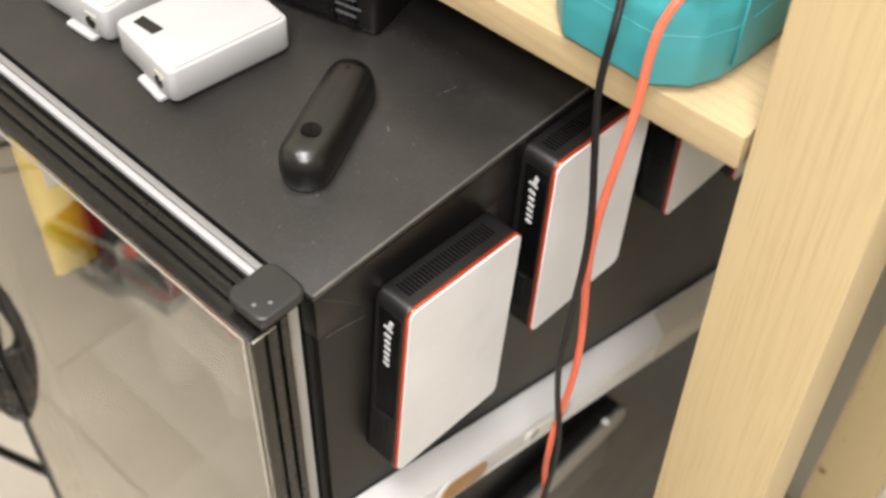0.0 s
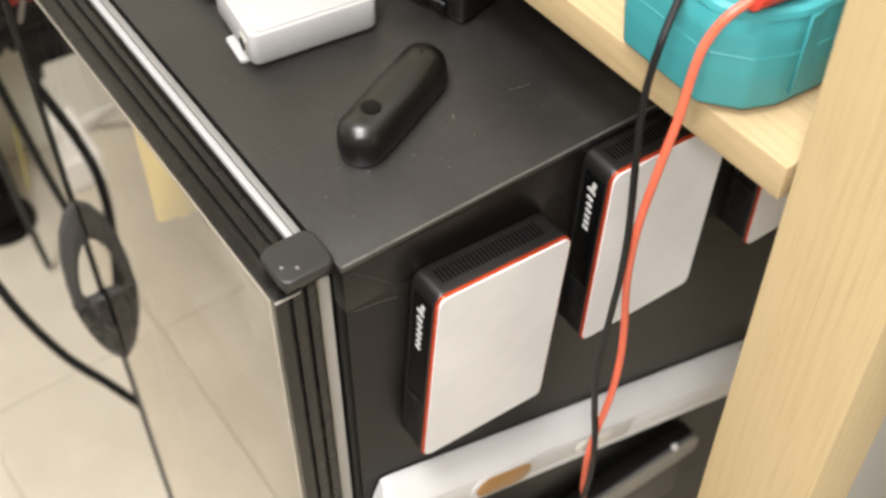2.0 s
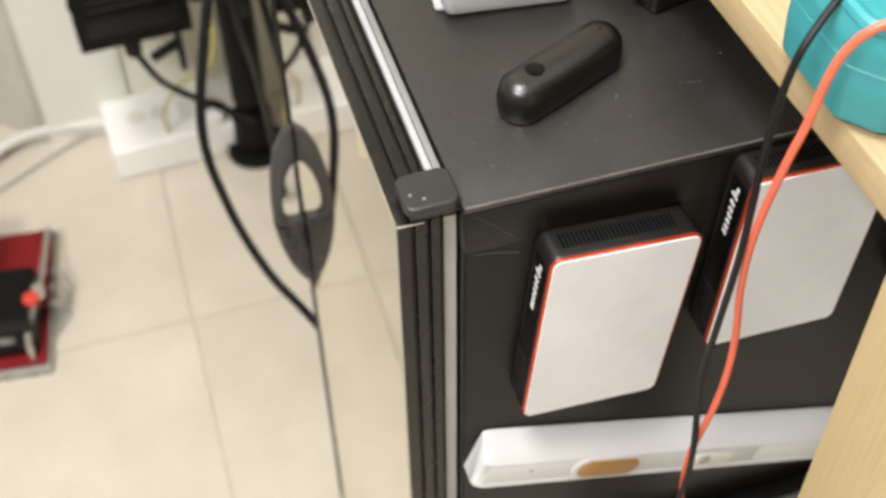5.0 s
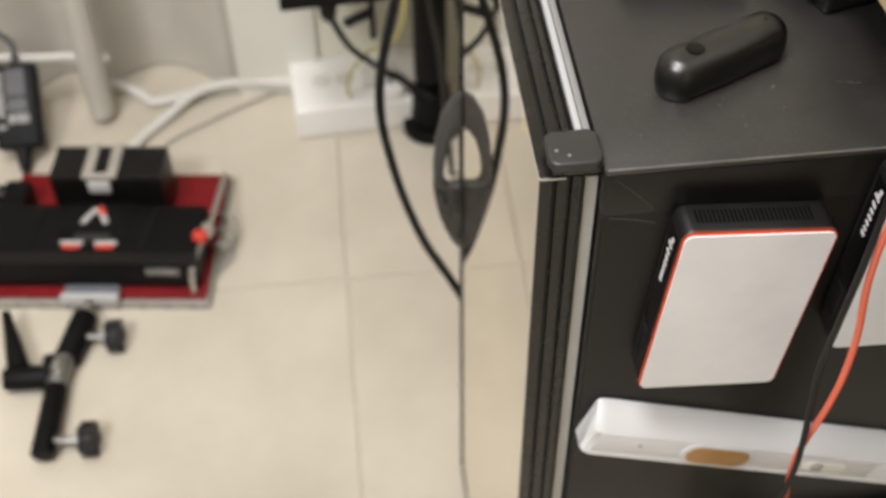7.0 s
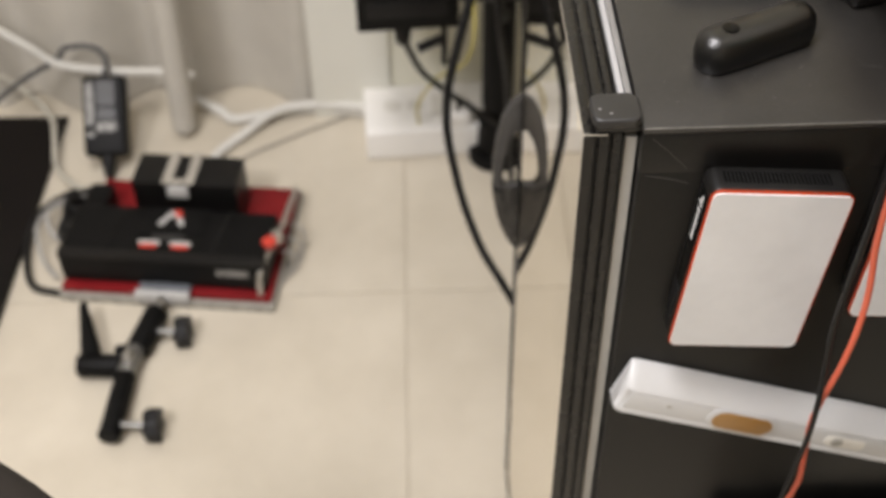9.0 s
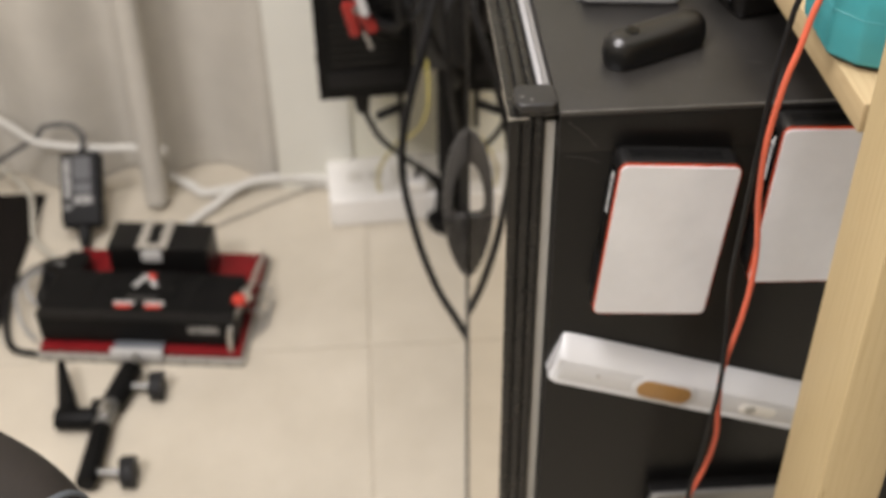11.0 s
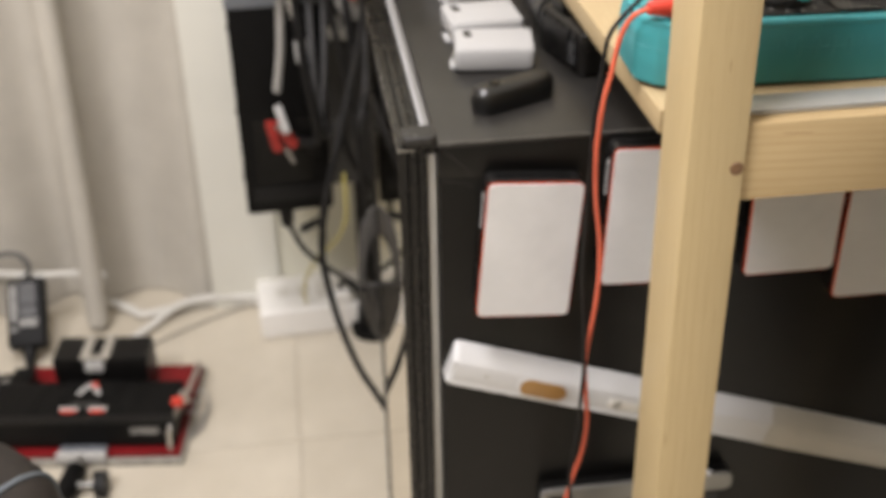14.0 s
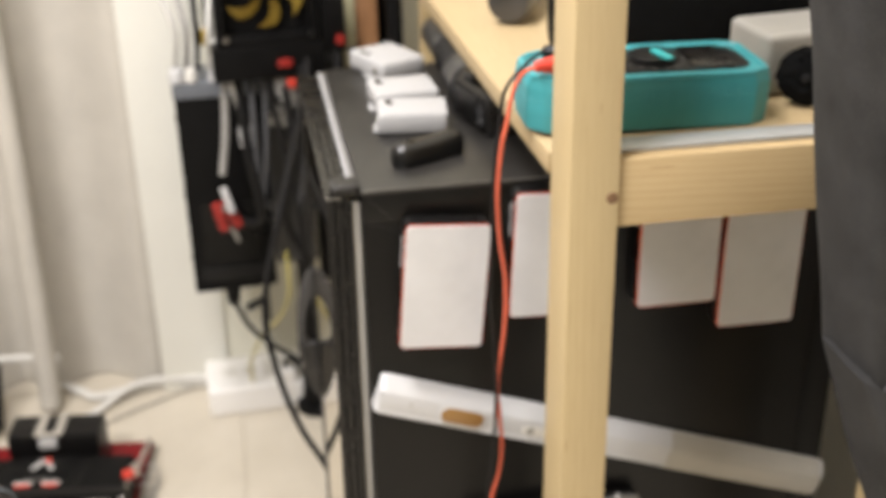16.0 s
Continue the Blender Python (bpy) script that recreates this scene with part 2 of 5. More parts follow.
M_ALUB = material("brushed_grey_metal", (0.24, 0.237, 0.225), 0.38, metal=0.75, vary=0.1, scale=30, bump=0.04, stretch=(1, 0.05, 1))
M_FABRIC = material("black_woven_fabric", (0.022, 0.0215, 0.021), 0.85, vary=0.6, scale=16, bump=0.35, fine=1300, dust=0.10)
M_DARKB = material("dark_brown_leatherette", (0.018, 0.0145, 0.012), 0.6, spec=0.3, vary=0.25, scale=16, bump=0.12, fine=420)
M_PIPING = material("blue_grey_piping", (0.10, 0.115, 0.13), 0.6, vary=0.1)
M_REDCLIP = material("dark_red_clip_plastic", (0.27, 0.018, 0.013), 0.45, vary=0.3, scale=60)
M_REDPL = material("dark_red_lacquer", (0.17, 0.007, 0.009), 0.5, vary=0.2, scale=18, spec=0.2)
M_YELLOW = material("yellow_paper_bag", (0.90, 0.62, 0.02), 0.55, vary=0.12, scale=14, bump=0.1, fine=60)
M_YELLOWW = material("yellow_wire", (0.50, 0.43, 0.12), 0.5)
M_BRASS = material("gold_fan_blade", (0.50, 0.34, 0.06), 0.45, vary=0.12, scale=30)
M_REDJ = material("red_jelly_packet", (0.30, 0.03, 0.02), 0.4, vary=0.4, scale=60)
M_GREYC = material("grey_cable_sleeve", (0.33, 0.32, 0.30), 0.55, vary=0.08)
M_CABLEW = material("white_cable_sleeve", (0.61, 0.595, 0.55), 0.5, vary=0.05)
M_BRIGHT = material("bright_white_plastic", (0.82, 0.80, 0.76), 0.4, vary=0.03, scale=20)
M_CABLEG = material("dusty_white_sleeve", (0.43, 0.405, 0.34), 0.6, vary=0.1)
M_OLIVE = material("olive_card", (0.36, 0.335, 0.21), 0.6, vary=0.1, scale=12)
M_ORANGEW = material("orange_brown_board", (0.22, 0.105, 0.042), 0.6, vary=0.55, scale=40, stretch=(1, 1, 0.12))
M_PINE_Z = wood("pine_upright", "z", (0.525, 0.408, 0.222), (0.450, 0.335, 0.172))
M_PINE_X = wood("pine_board", "x", (0.445, 0.340, 0.192), (0.380, 0.280, 0.148))
M_PINE_Y = wood("pine_rail", "y", (0.52, 0.385, 0.203), (0.45, 0.312, 0.15))
M_KNOT = material("pine_knot", (0.17, 0.090, 0.042), 0.55, vary=0.3, scale=120)


# ---- building helpers ----
def link_mesh(name, bm, mat, smooth=True):
    me = bpy.data.meshes.new(name)
    bm.normal_update()
    bm.to_mesh(me)
    bm.free()
    me.materials.append(mat)
    if smooth:
        for p in me.polygons:
            p.use_smooth = True
        me.set_sharp_from_angle(angle=radians(38))
    return new(name, me)


def part(name, bm, mat, parent, label=""):
    ob = link_mesh(name, bm, mat)
    ob.parent = parent
    if label:
        ob["label"] = label
    return ob


def thing(name, m, label, category, group="", kind=""):
    ob = new(name)
    ob.empty_display_size = 0.02
    ob.matrix_world = m
    return tagged(ob, label, category, group, kind)


def single(name, bm, mat, m, label, category, group="", kind=""):
    ob = link_mesh(name, bm, mat)
    ob.matrix_world = m
    return tagged(ob, label, category, group, kind)


def box(x0, x1, y0, y1, z0, z1, r=0.0, seg=2, bm=None):
    out = bmesh.new()
    bmesh.ops.create_cube(out, size=1)
    for v in out.verts:
        v.co = Vector((x0 + (v.co.x + 0.5) * (x1 - x0), y0 + (v.co.y + 0.5) * (y1 - y0), z0 + (v.co.z + 0.5) * (z1 - z0)))
    if r > 0:
        bmesh.ops.bevel(out, geom=out.edges[:], offset=r, segments=seg, profile=0.6, affect="EDGES")
    if bm is None:
        return out
    merge(bm, out)
    return bm


def merge(bm, other, m=None):
    me = bpy.data.meshes.new("tmp")
    other.to_mesh(me)
    other.free()
    if m is not None:
        me.transform(m)
    bm.from_mesh(me)
    bpy.data.meshes.remove(me)
    return bm


def cyl(r0, r1, h, n=20, bevel=0.0, m=None):
    """A cone or cylinder along z from 0 to h."""
    out = bmesh.new()
    bmesh.ops.create_cone(out, cap_ends=True, segments=n, radius1=r0, radius2=r1, depth=h)
    bmesh.ops.translate(out, vec=(0, 0, h / 2), verts=out.verts[:])
    if bevel:
        rim = [e for e in out.edges if abs(e.verts[0].co.z - e.verts[1].co.z) < 1e-6]
        bmesh.ops.bevel(out, geom=rim, offset=bevel, segments=2, profile=0.6, affect="EDGES")
    if m is not None:
        bmesh.ops.transform(out, matrix=m, verts=out.verts[:])
    return out


def prism(outline, h, bevel=0.0, seg=2, m=None):
    """A closed outline of (x, y) raised along z from 0 to h."""
    out = bmesh.new()
    face = out.faces.new([out.verts.new((x, y, 0)) for x, y in outline])
    up = bmesh.ops.extrude_face_region(out, geom=[face])
    bmesh.ops.translate(out, vec=(0, 0, h), verts=[v for v in up["geom"] if isinstance(v, bmesh.types.BMVert)])
    bmesh.ops.recalc_face_normals(out, faces=out.faces[:])
    if bevel:
        rim = [e for e in out.edges if abs(e.verts[0].co.z - e.verts[1].co.z) < 1e-7]
        bmesh.ops.bevel(out, geom=rim, offset=bevel, segments=seg, profile=0.6, affect="EDGES")
    if m is not None:
        bmesh.ops.transform(out, matrix=m, verts=out.verts[:])
    return out


def rounded(w, h, r, n=5):
    """The outline of a rounded rectangle round the origin."""
    pts = []
    for cx, cy, a0 in ((w / 2 - r, h / 2 - r, 0), (-w / 2 + r, h / 2 - r, 90), (-w / 2 + r, -h / 2 + r, 180), (w / 2 - r, -h / 2 + r, 270)):
        for i in range(n + 1):
            a = radians(a0 + 90 * i / n)
            pts.append((cx + r * math.cos(a), cy + r * math.sin(a)))
    return pts


def spline(points, per=8):
    """A smooth way through a few points."""
    p = [Vector(q) for q in points]
    p = [2 * p[0] - p[1]] + p + [2 * p[-1] - p[-2]]
    out = []
    for i in range(1, len(p) - 2):
        a, b, c, d = p[i - 1:i + 3]
        for k in range(per):
            t = k / per
            out.append(0.5 * (2 * b + (c - a) * t + (2 * a - 5 * b + 4 * c - d) * t * t + (3 * b - a - 3 * c + d) * t ** 3))
    out.append(p[-2])
    return out


def tube(points, r, n=8, per=8, bm=None, flat=1.0):
    """A cable of radius r through a few points."""
    way = spline(points, per)
    bm = bm or bmesh.new()
    up, rings = None, []
    for i, q in enumerate(way):
        d = (way[min(i + 1, len(way) - 1)] - way[max(i - 1, 0)]).normalized()
        if up is None:
            up = d.orthogonal().normalized()
        up = (up - d * up.dot(d)).normalized()
        side = d.cross(up)
        rings.append([bm.verts.new(q + up * (r * math.cos(2 * math.pi * k / n)) + side * (r * flat * math.sin(2 * math.pi * k / n))) for k in range(n)])
    for a, b in zip(rings, rings[1:]):
        for k in range(n):
            bm.faces.new((a[k], a[(k + 1) % n], b[(k + 1) % n], b[k]))
    bm.faces.new(rings[0][::-1])
    bm.faces.new(rings[-1])
    return bm


def sheet(nx, ny, place):
    """A grid of points given by place(u, v)."""
    bm = bmesh.new()
    g = [[bm.verts.new(place(i / nx, j / ny)) for j in range(ny + 1)] for i in range(nx + 1)]
    for i in range(nx):
        for j in range(ny):
            bm.faces.new((g[i][j], g[i + 1][j], g[i + 1][j + 1], g[i][j + 1]))
    return bm


HERE = Matrix.Identity(4)

# ---- the room ----
WEST, NORTH, EAST, SOUTH, HIGH = -1.42, 0.80, 2.6, -2.6, 2.6
floor = tagged(link_mesh("floor", box(WEST - 0.1, EAST + 0.1, SOUTH - 0.1, NORTH + 0.1, -0.08, -0.003), M_GROUT), "cream ceramic tile floor with thin grey joints", "floor", kind="structure")
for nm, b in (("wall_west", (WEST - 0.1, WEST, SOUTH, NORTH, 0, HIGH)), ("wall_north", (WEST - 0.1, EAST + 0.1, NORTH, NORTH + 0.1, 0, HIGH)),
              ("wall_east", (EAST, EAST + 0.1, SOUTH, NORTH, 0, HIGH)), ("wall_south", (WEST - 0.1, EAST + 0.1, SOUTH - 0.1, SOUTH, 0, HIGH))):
    tagged(link_mesh(nm, box(*b), M_WALL if nm in ("wall_west", "wall_north") else M_WALLD), "plain white painted wall of the room" if nm in ("wall_west", "wall_north") else "plain unseen wall closing the room, greyed to cut bounced light", "wall", kind="structure")
tagged(link_mesh("ceiling", box(WEST - 0.1, EAST + 0.1, SOUTH - 0.1, NORTH + 0.1, HIGH, HIGH + 0.1), M_CEIL), "white painted ceiling", "ceiling", kind="structure")
# white jamb beside the curtain
tagged(link_mesh("trim", box(WEST, -1.308, -0.092, 0.032, 0, HIGH, 0.004), M_JAMB), "white painted door jamb beside the curtain", "trim", kind="structure")
tagged(link_mesh("wall_niche", box(WEST, -1.320, 0.032, NORTH, 0, HIGH), M_RECESS), "greenish cream wall set back beside the jamb", "wall", kind="structure")


# ---- curtain ----
def curtain():
    root = thing("curtain", pose(0, 0, 0), "off-white cloth curtain hanging in deep folds to the floor", "curtain")

    def place(u, v):
        y = -0.085 - 1.6 * u
        fold = 0.028 * math.sin(u * 61 + 0.6 * math.sin(v * 3)) + 0.014 * math.sin(u * 27 + 1.3 + v)
        flare = 0.62 + 0.18 * (1 - v)
        return Vector((-1.372 + fold * flare + 0.01 * noise.noise((u * 9, v * 3, 2)), y + 0.015 * math.sin(u * 40 + v * 2) * (1 - v), 0.003 + 2.3 * v))
    part("cloth", sheet(220, 26, place), M_CURTAIN, root)
    part("gathered_fold", tube([(-1.276, -0.297, 0.018), (-1.278, -0.296, 0.05), (-1.287, -0.291, 0.3), (-1.295, -0.288, 0.6), (-1.305, -0.290, 1.2), (-1.32, -0.30, 2.3)], 0.0195, 14), M_CURTAIN, root, "tight gathered fold like a tube")
    return root


curtain()


# ---- glass-door cooler ----
CX0, CX1, SIDE, CTOP = -0.5985, -0.2535, -0.2498, 0.843


def cooler():
    root = thing("drinks_cooler", pose(0, 0, 0), "black steel drinks cooler with a reflective glass door", "fridge")
    # shell, open to the front
    y0, y1 = 0.1972, 0.668
    part("far_side", box(CX0, CX0 + 0.03, y0, y1 - 0.0305, 0.03, CTOP - 0.004, 0.0015), M_BLACK, root)
    part("back_panel", box(CX0, SIDE, y1 - 0.03, y1, 0.03, CTOP - 0.004, 0.0015), M_BLACK, root)
    part("bottom_panel", box(CX0 + 0.0305, SIDE - 0.031, y0, y1 - 0.031, 0.03, 0.09, 0.0015), M_BLACK, root)
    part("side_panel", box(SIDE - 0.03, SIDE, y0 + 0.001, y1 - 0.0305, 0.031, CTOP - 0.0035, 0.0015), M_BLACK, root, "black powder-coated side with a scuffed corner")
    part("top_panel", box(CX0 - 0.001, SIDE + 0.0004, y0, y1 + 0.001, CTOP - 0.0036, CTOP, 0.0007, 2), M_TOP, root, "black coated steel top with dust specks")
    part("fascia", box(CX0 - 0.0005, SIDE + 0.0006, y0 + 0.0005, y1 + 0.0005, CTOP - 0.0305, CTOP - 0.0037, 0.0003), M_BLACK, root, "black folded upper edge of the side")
    # pale bead draws the highlight that runs along the top edge
    part("edge_strip", tube([(SIDE - 0.0002, y0 + 0.001, CTOP - 0.0004), (SIDE - 0.0002, 0.45, CTOP - 0.0004), (SIDE - 0.0002, y1, CTOP - 0.0004)], 0.0007, 6, 3), M_EDGE, root, "thin pale metal bead drawn as the edge highlight")
    part("liner", box(CX0 + 0.031, CX1 - 0.031, y1 - 0.06, y1 - 0.031, 0.095, CTOP - 0.033), M_INNER, root)
    for z in (0.220, 0.470, 0.600):
        part("shelf", box(CX0 + 0.031, CX1 - 0.031, y0 + 0.03, y1 - 0.07, z, z + 0.006, 0.001), M_CLEARP, root, "clear plastic shelf")
    for x in (CX0 + 0.04, CX1 - 0.04):
        for y in (y0 + 0.04, y1 - 0.04):
            part("foot", cyl(0.016, 0.018, 0.0295, 14, m=pose(x, y, 0)), M_PLAST, root)
    for ya, za, yb, zb in ((0.2026, 0.8366, 0.2230, 0.8150), (0.2250, 0.8045, 0.2014, 0.8108)):
        part("scratch", tube([(SIDE + 0.0006, ya, za), (SIDE + 0.0006, (ya + yb) / 2, (za + zb) / 2 + 0.0008), (SIDE + 0.0006, yb, zb)], 0.00014, 5, 3), M_SCRATCH, root)
    for k, (xa, ya) in enumerate(((-0.2985, 0.3244), (-0.2976, 0.3282), (-0.2972, 0.3301), (-0.2966, 0.3330))):
        part("scratch", tube([(xa, ya, CTOP), (xa + 0.0003, ya + 0.0008, CTOP), (xa + 0.0002, ya + 0.0012 + 0.0006 * (k % 2), CTOP)], 0.0003, 5, 2), M_SCRATCH, root)
    specks = bmesh.new()
    rs = random.Random(3)
    for k in range(120):
        merge(specks, cyl(0.0002 + 0.0005 * rs.random() ** 4, 0.00015, 0.0003, 6, m=pose(CX0 + 0.02 + 0.31 * rs.random(), 0.205 + 0.15 * rs.random(), CTOP)))
    tagged(part("dust_specks", specks, M_DUST, root), kind="stuff")
    # pale gasket between door and shell
    bm = bmesh.new()
    box(CX0 + 0.001, CX1 - 0.020, 0.1886, 0.1920, CTOP - 0.012, CTOP - 0.0026, 0.0010, bm=bm)
    part("gasket_top", bm, M_GASKET, root, "grey-white door gasket")
    part("gasket_core", box(CX0 + 0.003, CX1 - 0.020, 0.1873, 0.1883, CTOP - 0.012, CTOP - 0.0045, 0.0002), M_PLAST, root)
    part("gasket_far", box(CX0 + 0.002, CX0 + 0.018, 0.1873, y0 - 0.0003, 0.036, CTOP - 0.0125, 0.001), M_PLAST, root, "black door gasket")
    part("gasket_low", box(CX0 + 0.018, CX1 - 0.020, 0.1873, y0 - 0.0003, 0.036, 0.050, 0.001), M_PLAST, root, "black door gasket")
    part("gasket_core", box(CX1 - 0.020, CX1 - 0.0075, 0.1873, 0.1899, 0.036, CTOP - 0.014), M_PLAST, root)
    # mid grey puts the top panel's shade into this part of the gasket
    part("gasket_bead", box(CX0 + 0.003, CX1 - 0.022, 0.1922, 0.1960, CTOP - 0.012, CTOP - 0.0024, 0.0012), M_LIPT, root, "gasket bead in mid grey for the shade at the top panel")
    part("gasket_side", box(CX1 - 0.014, CX1 - 0.0058, 0.1902, 0.1968, 0.034, CTOP - 0.013, 0.001), M_GASKETS, root, "grey-white door gasket")
    # door: ribbed frame, pale edge line, glass
    ztop, zbot, fw = CTOP - 0.0055, 0.034, 0.0078

    def ring(ya, yb, inset, width, r):
        b = bmesh.new()
        xa, xb, za, zb = CX0 + inset, CX1 - inset, zbot + inset, ztop - inset
        box(xa, xa + width, ya, yb, za, zb, r, bm=b)
        box(xb - width, xb, ya, yb, za, zb, r, bm=b)
        box(xa + width, xb - width, ya, yb, zb - width, zb, r, bm=b)
        box(xa + width, xb - width, ya, yb, za, za + width, r, bm=b)
        return b
    lip = ring(0.1915, 0.1970, 0.0145, 0.004, 0.0004)
    part("gasket_lip", lip, M_LIP, root, "grey inner lip")
    door = part("door", ring(0.1670, 0.1730, 0.0, 0.0018, 0.0006), M_GLOSSB, root, "ribbed black door frame")
    part("border", ring(0.1700, 0.1730, 0.00185, fw - 0.0018, 0.0002), M_PLAST, door)
    part("rib", ring(0.1732, 0.1752, 0.0022, fw, 0.0003), M_PLAST, door)
    part("rib", ring(0.1754, 0.1808, 0.0004, fw, 0.0010), M_GLOSSB, door)
    part("rib", ring(0.1810, 0.1826, 0.0026, fw, 0.0003), M_PLAST, door)
    part("rib", ring(0.1828, 0.1872, 0.0006, fw, 0.0010), M_GLOSSB, door)
    e0, e1 = fw + 0.0001, fw + 0.0019
    part("edge_line", box(CX1 - e1, CX1 - e0, 0.1680, 0.1688, zbot + e0, ztop - e0, 0.0002), M_TRIM, door, "pale champagne edge line")
    part("edge_line", box(CX0 + e1, CX1 - e1, 0.1680, 0.1688, ztop - e1, ztop - e0, 0.0002), M_TRIM, door, "pale champagne edge line")
    part("edge_line", box(CX0 + e1, CX1 - e1, 0.1680, 0.1688, zbot + e0, zbot + e1, 0.0002), M_TRIM, door, "pale champagne edge line")
    part("edge_line", box(CX0 + e0, CX0 + e1, 0.1680, 0.1688, zbot + e0, 0.428, 0.0002), M_LIPT, door, "grey edge line")
    part("edge_line", box(CX0 + e0, CX0 + e1, 0.1680, 0.1688, 0.4283, ztop - e0, 0.0002), M_PLAST, door, "black edge line")
    i = 0.0019
    pane = part("glass", box(CX0 + i, CX1 - i, 0.1690, 0.1696, zbot + i, ztop - i), M_GLASS, door, "reflective tinted glass")
    pane.data.materials.append(M_PANE)
    for p in pane.data.polygons:
        p.material_index = 0 if p.normal.y < -0.9 else 1
    pane.visible_shadow = False
    # pull handle, a half drop that stands off the door at its free edge
    prof = [(0.0012, 0.602), (-0.0080, 0.593), (-0.0155, 0.577), (-0.0205, 0.553), (-0.0231, 0.524), (-0.0233, 0.502), (-0.0205, 0.474), (-0.0140, 0.446), (-0.0065, 0.425), (0.0012, 0.415)]
    inner = [(0.0012, 0.498), (-0.0105, 0.499), (-0.0140, 0.505), (-0.0142, 0.517), (-0.0122, 0.534), (-0.0085, 0.550), (-0.0030, 0.561), (0.0012, 0.564)]
    bm = prism([(y, z) for y, z in prof + inner], 0.0085, 0.002, 2, m=Matrix(((0, 0, 1, CX0 + 0.0045), (1, 0, 0, 0.1671), (0, 1, 0, 0), (0, 0, 0, 1))))
    part("handle", bm, M_HANDLE, door, "black plastic drop-shaped pull handle")
    low = [(0.0012, 0.4985), (-0.0120, 0.4965), (-0.0228, 0.4985), (-0.0216, 0.4840), (-0.0184, 0.4640), (-0.0142, 0.4470), (-0.0078, 0.4290), (0.0012, 0.4230)]
    part("tape_wrap", prism(low, 0.0095, 0.001, 2, m=Matrix(((0, 0, 1, CX0 + 0.0040), (1.03, 0, 0, 0.1669), (0, 1, 0, 0), (0, 0, 0, 1)))), M_TAPE, door, "crinkled glossy black tape round the handle")
    # hinge cap on the corner
    cap = part("hinge_cap", prism(rounded(0.0238, 0.0262, 0.0056, 7), 0.0058, 0.0018, 3, m=pose(CX1 - 0.0090, 0.1838, CTOP - 0.0004)), M_CAP, root, "satin dark grey plastic hinge cap")
    for dx, dy in ((0.0022, -0.0085), (0.0060, -0.0030)):
        part("screw", cyl(0.0010, 0.0008, 0.0006, 10, m=pose(CX1 - 0.0090 + dx, 0.1838 + dy, CTOP + 0.0052)), M_LIPT, cap)
    part("hinge_leaf", box(CX1 - 0.019, CX1 - 0.0004, 0.173, 0.199, CTOP - 0.0053, CTOP - 0.0005, 0.0008), M_GLOSSB, root)
    part("corner_plate", box(CX1 - 0.0004, CX1 + 0.0006, 0.1668, 0.1795, CTOP - 0.0066, CTOP - 0.0056, 0.0002), M_STEEL, root, "bright bare metal edge under the hinge cap")
    return root


cooler()


# ---- LED panels clamped to the side ----
def led_panel(m, label):
    """A flat lamp; its back is at x = 0, its face looks along +x."""
    w, h, d = 0.0775, 0.124, 0.0245
    root = thing("led_panel", m, label, "video light", "LED panels on the cooler")
    flip = Matrix(((0, 0, 1, 0), (1, 0, 0, 0), (0, 1, 0, 0), (0, 0, 0, 1)))
    part("body", prism(rounded(w, h, 0.0062, 7), d - 0.0050, 0.0018, 3, m=Matrix.Translation((0.0037, 0, 0)) @ flip), M_HOUSING, root, "black housing with a vent grille on top")
    part("rim", prism(rounded(w + 0.0004, h + 0.0004, 0.0062, 7), 0.0016, 0.0004, m=Matrix.Translation((d - 0.0018, 0, 0)) @ flip), M_RED, root, "thin red rim")
    part("diffuser", prism(rounded(w - 0.0022, h - 0.0022, 0.0042, 7), 0.0010, 0.00015, 1, m=Matrix.Translation((d - 0.0003, 0, 0)) @ flip), M_DIFF, root, "white frosted diffuser")
    part("side_inlay", box(0.0072, 0.0212, -w / 2 - 0.0002, -w / 2 + 0.0004, -0.020, h / 2 - 0.0085, 0.0001), M_INLAY, root, "gloss black printed inlay")
    for i in range(27):
        y = -0.0300 + 0.0570 * i / 26
        part("vent_slot", box(0.0085, 0.0172, y - 0.00055, y + 0.00055, h / 2 - 0.0004, h / 2 + 0.00025), M_SLOT, root, "black vent slot")
    # a printed mark on the narrow side, drawn as plain slanting bars
    for z, hh, ww, dx in ((0.0520, 0.0080, 0.0032, 0.0012), (0.0485, 0.0022, 0.0075, 0.0), (0.0435, 0.0028, 0.0056, -0.0002), (0.0392, 0.0028, 0.0046, 0.0), (0.0352, 0.0026, 0.0050, 0.0002), (0.0312, 0.0026, 0.0046, 0.0), (0.0274, 0.0026, 0.0044, 0.0001), (0.0236, 0.0028, 0.0048, 0.0)):
        b = box(-ww * 0.38, ww * 0.38, -0.0006, 0.0003, -hh * 0.30, hh * 0.30)
        bmesh.ops.transform(b, matrix=pose(0.0135 + dx, -w / 2, z - 0.0055, 0, 14, 0), verts=b.verts[:])
        part("printed_mark", b, M_LOGO, root)
    part("switch", box(0.008, 0.0165, -w / 2 - 0.0006, -w / 2 + 0.0004, -0.046, -0.022, 0.0004), M_RUBBER, root)
    return root


PANEL = "black LED video panel with red rim on the cooler side"
p1 = led_panel(pose(CX1 + 0.0002, 0.2668, 0.7522, -4.4), PANEL)
copy_thing(p1, pose(CX1 + 0.0002, 0.3670, 0.7745, -2.4))
copy_thing(p1, pose(CX1 + 0.0002, 0.4860, 0.7730, 0.0))
copy_thing(p1, pose(CX1 + 0.0002, 0.5675, 0.7425, -0.7))


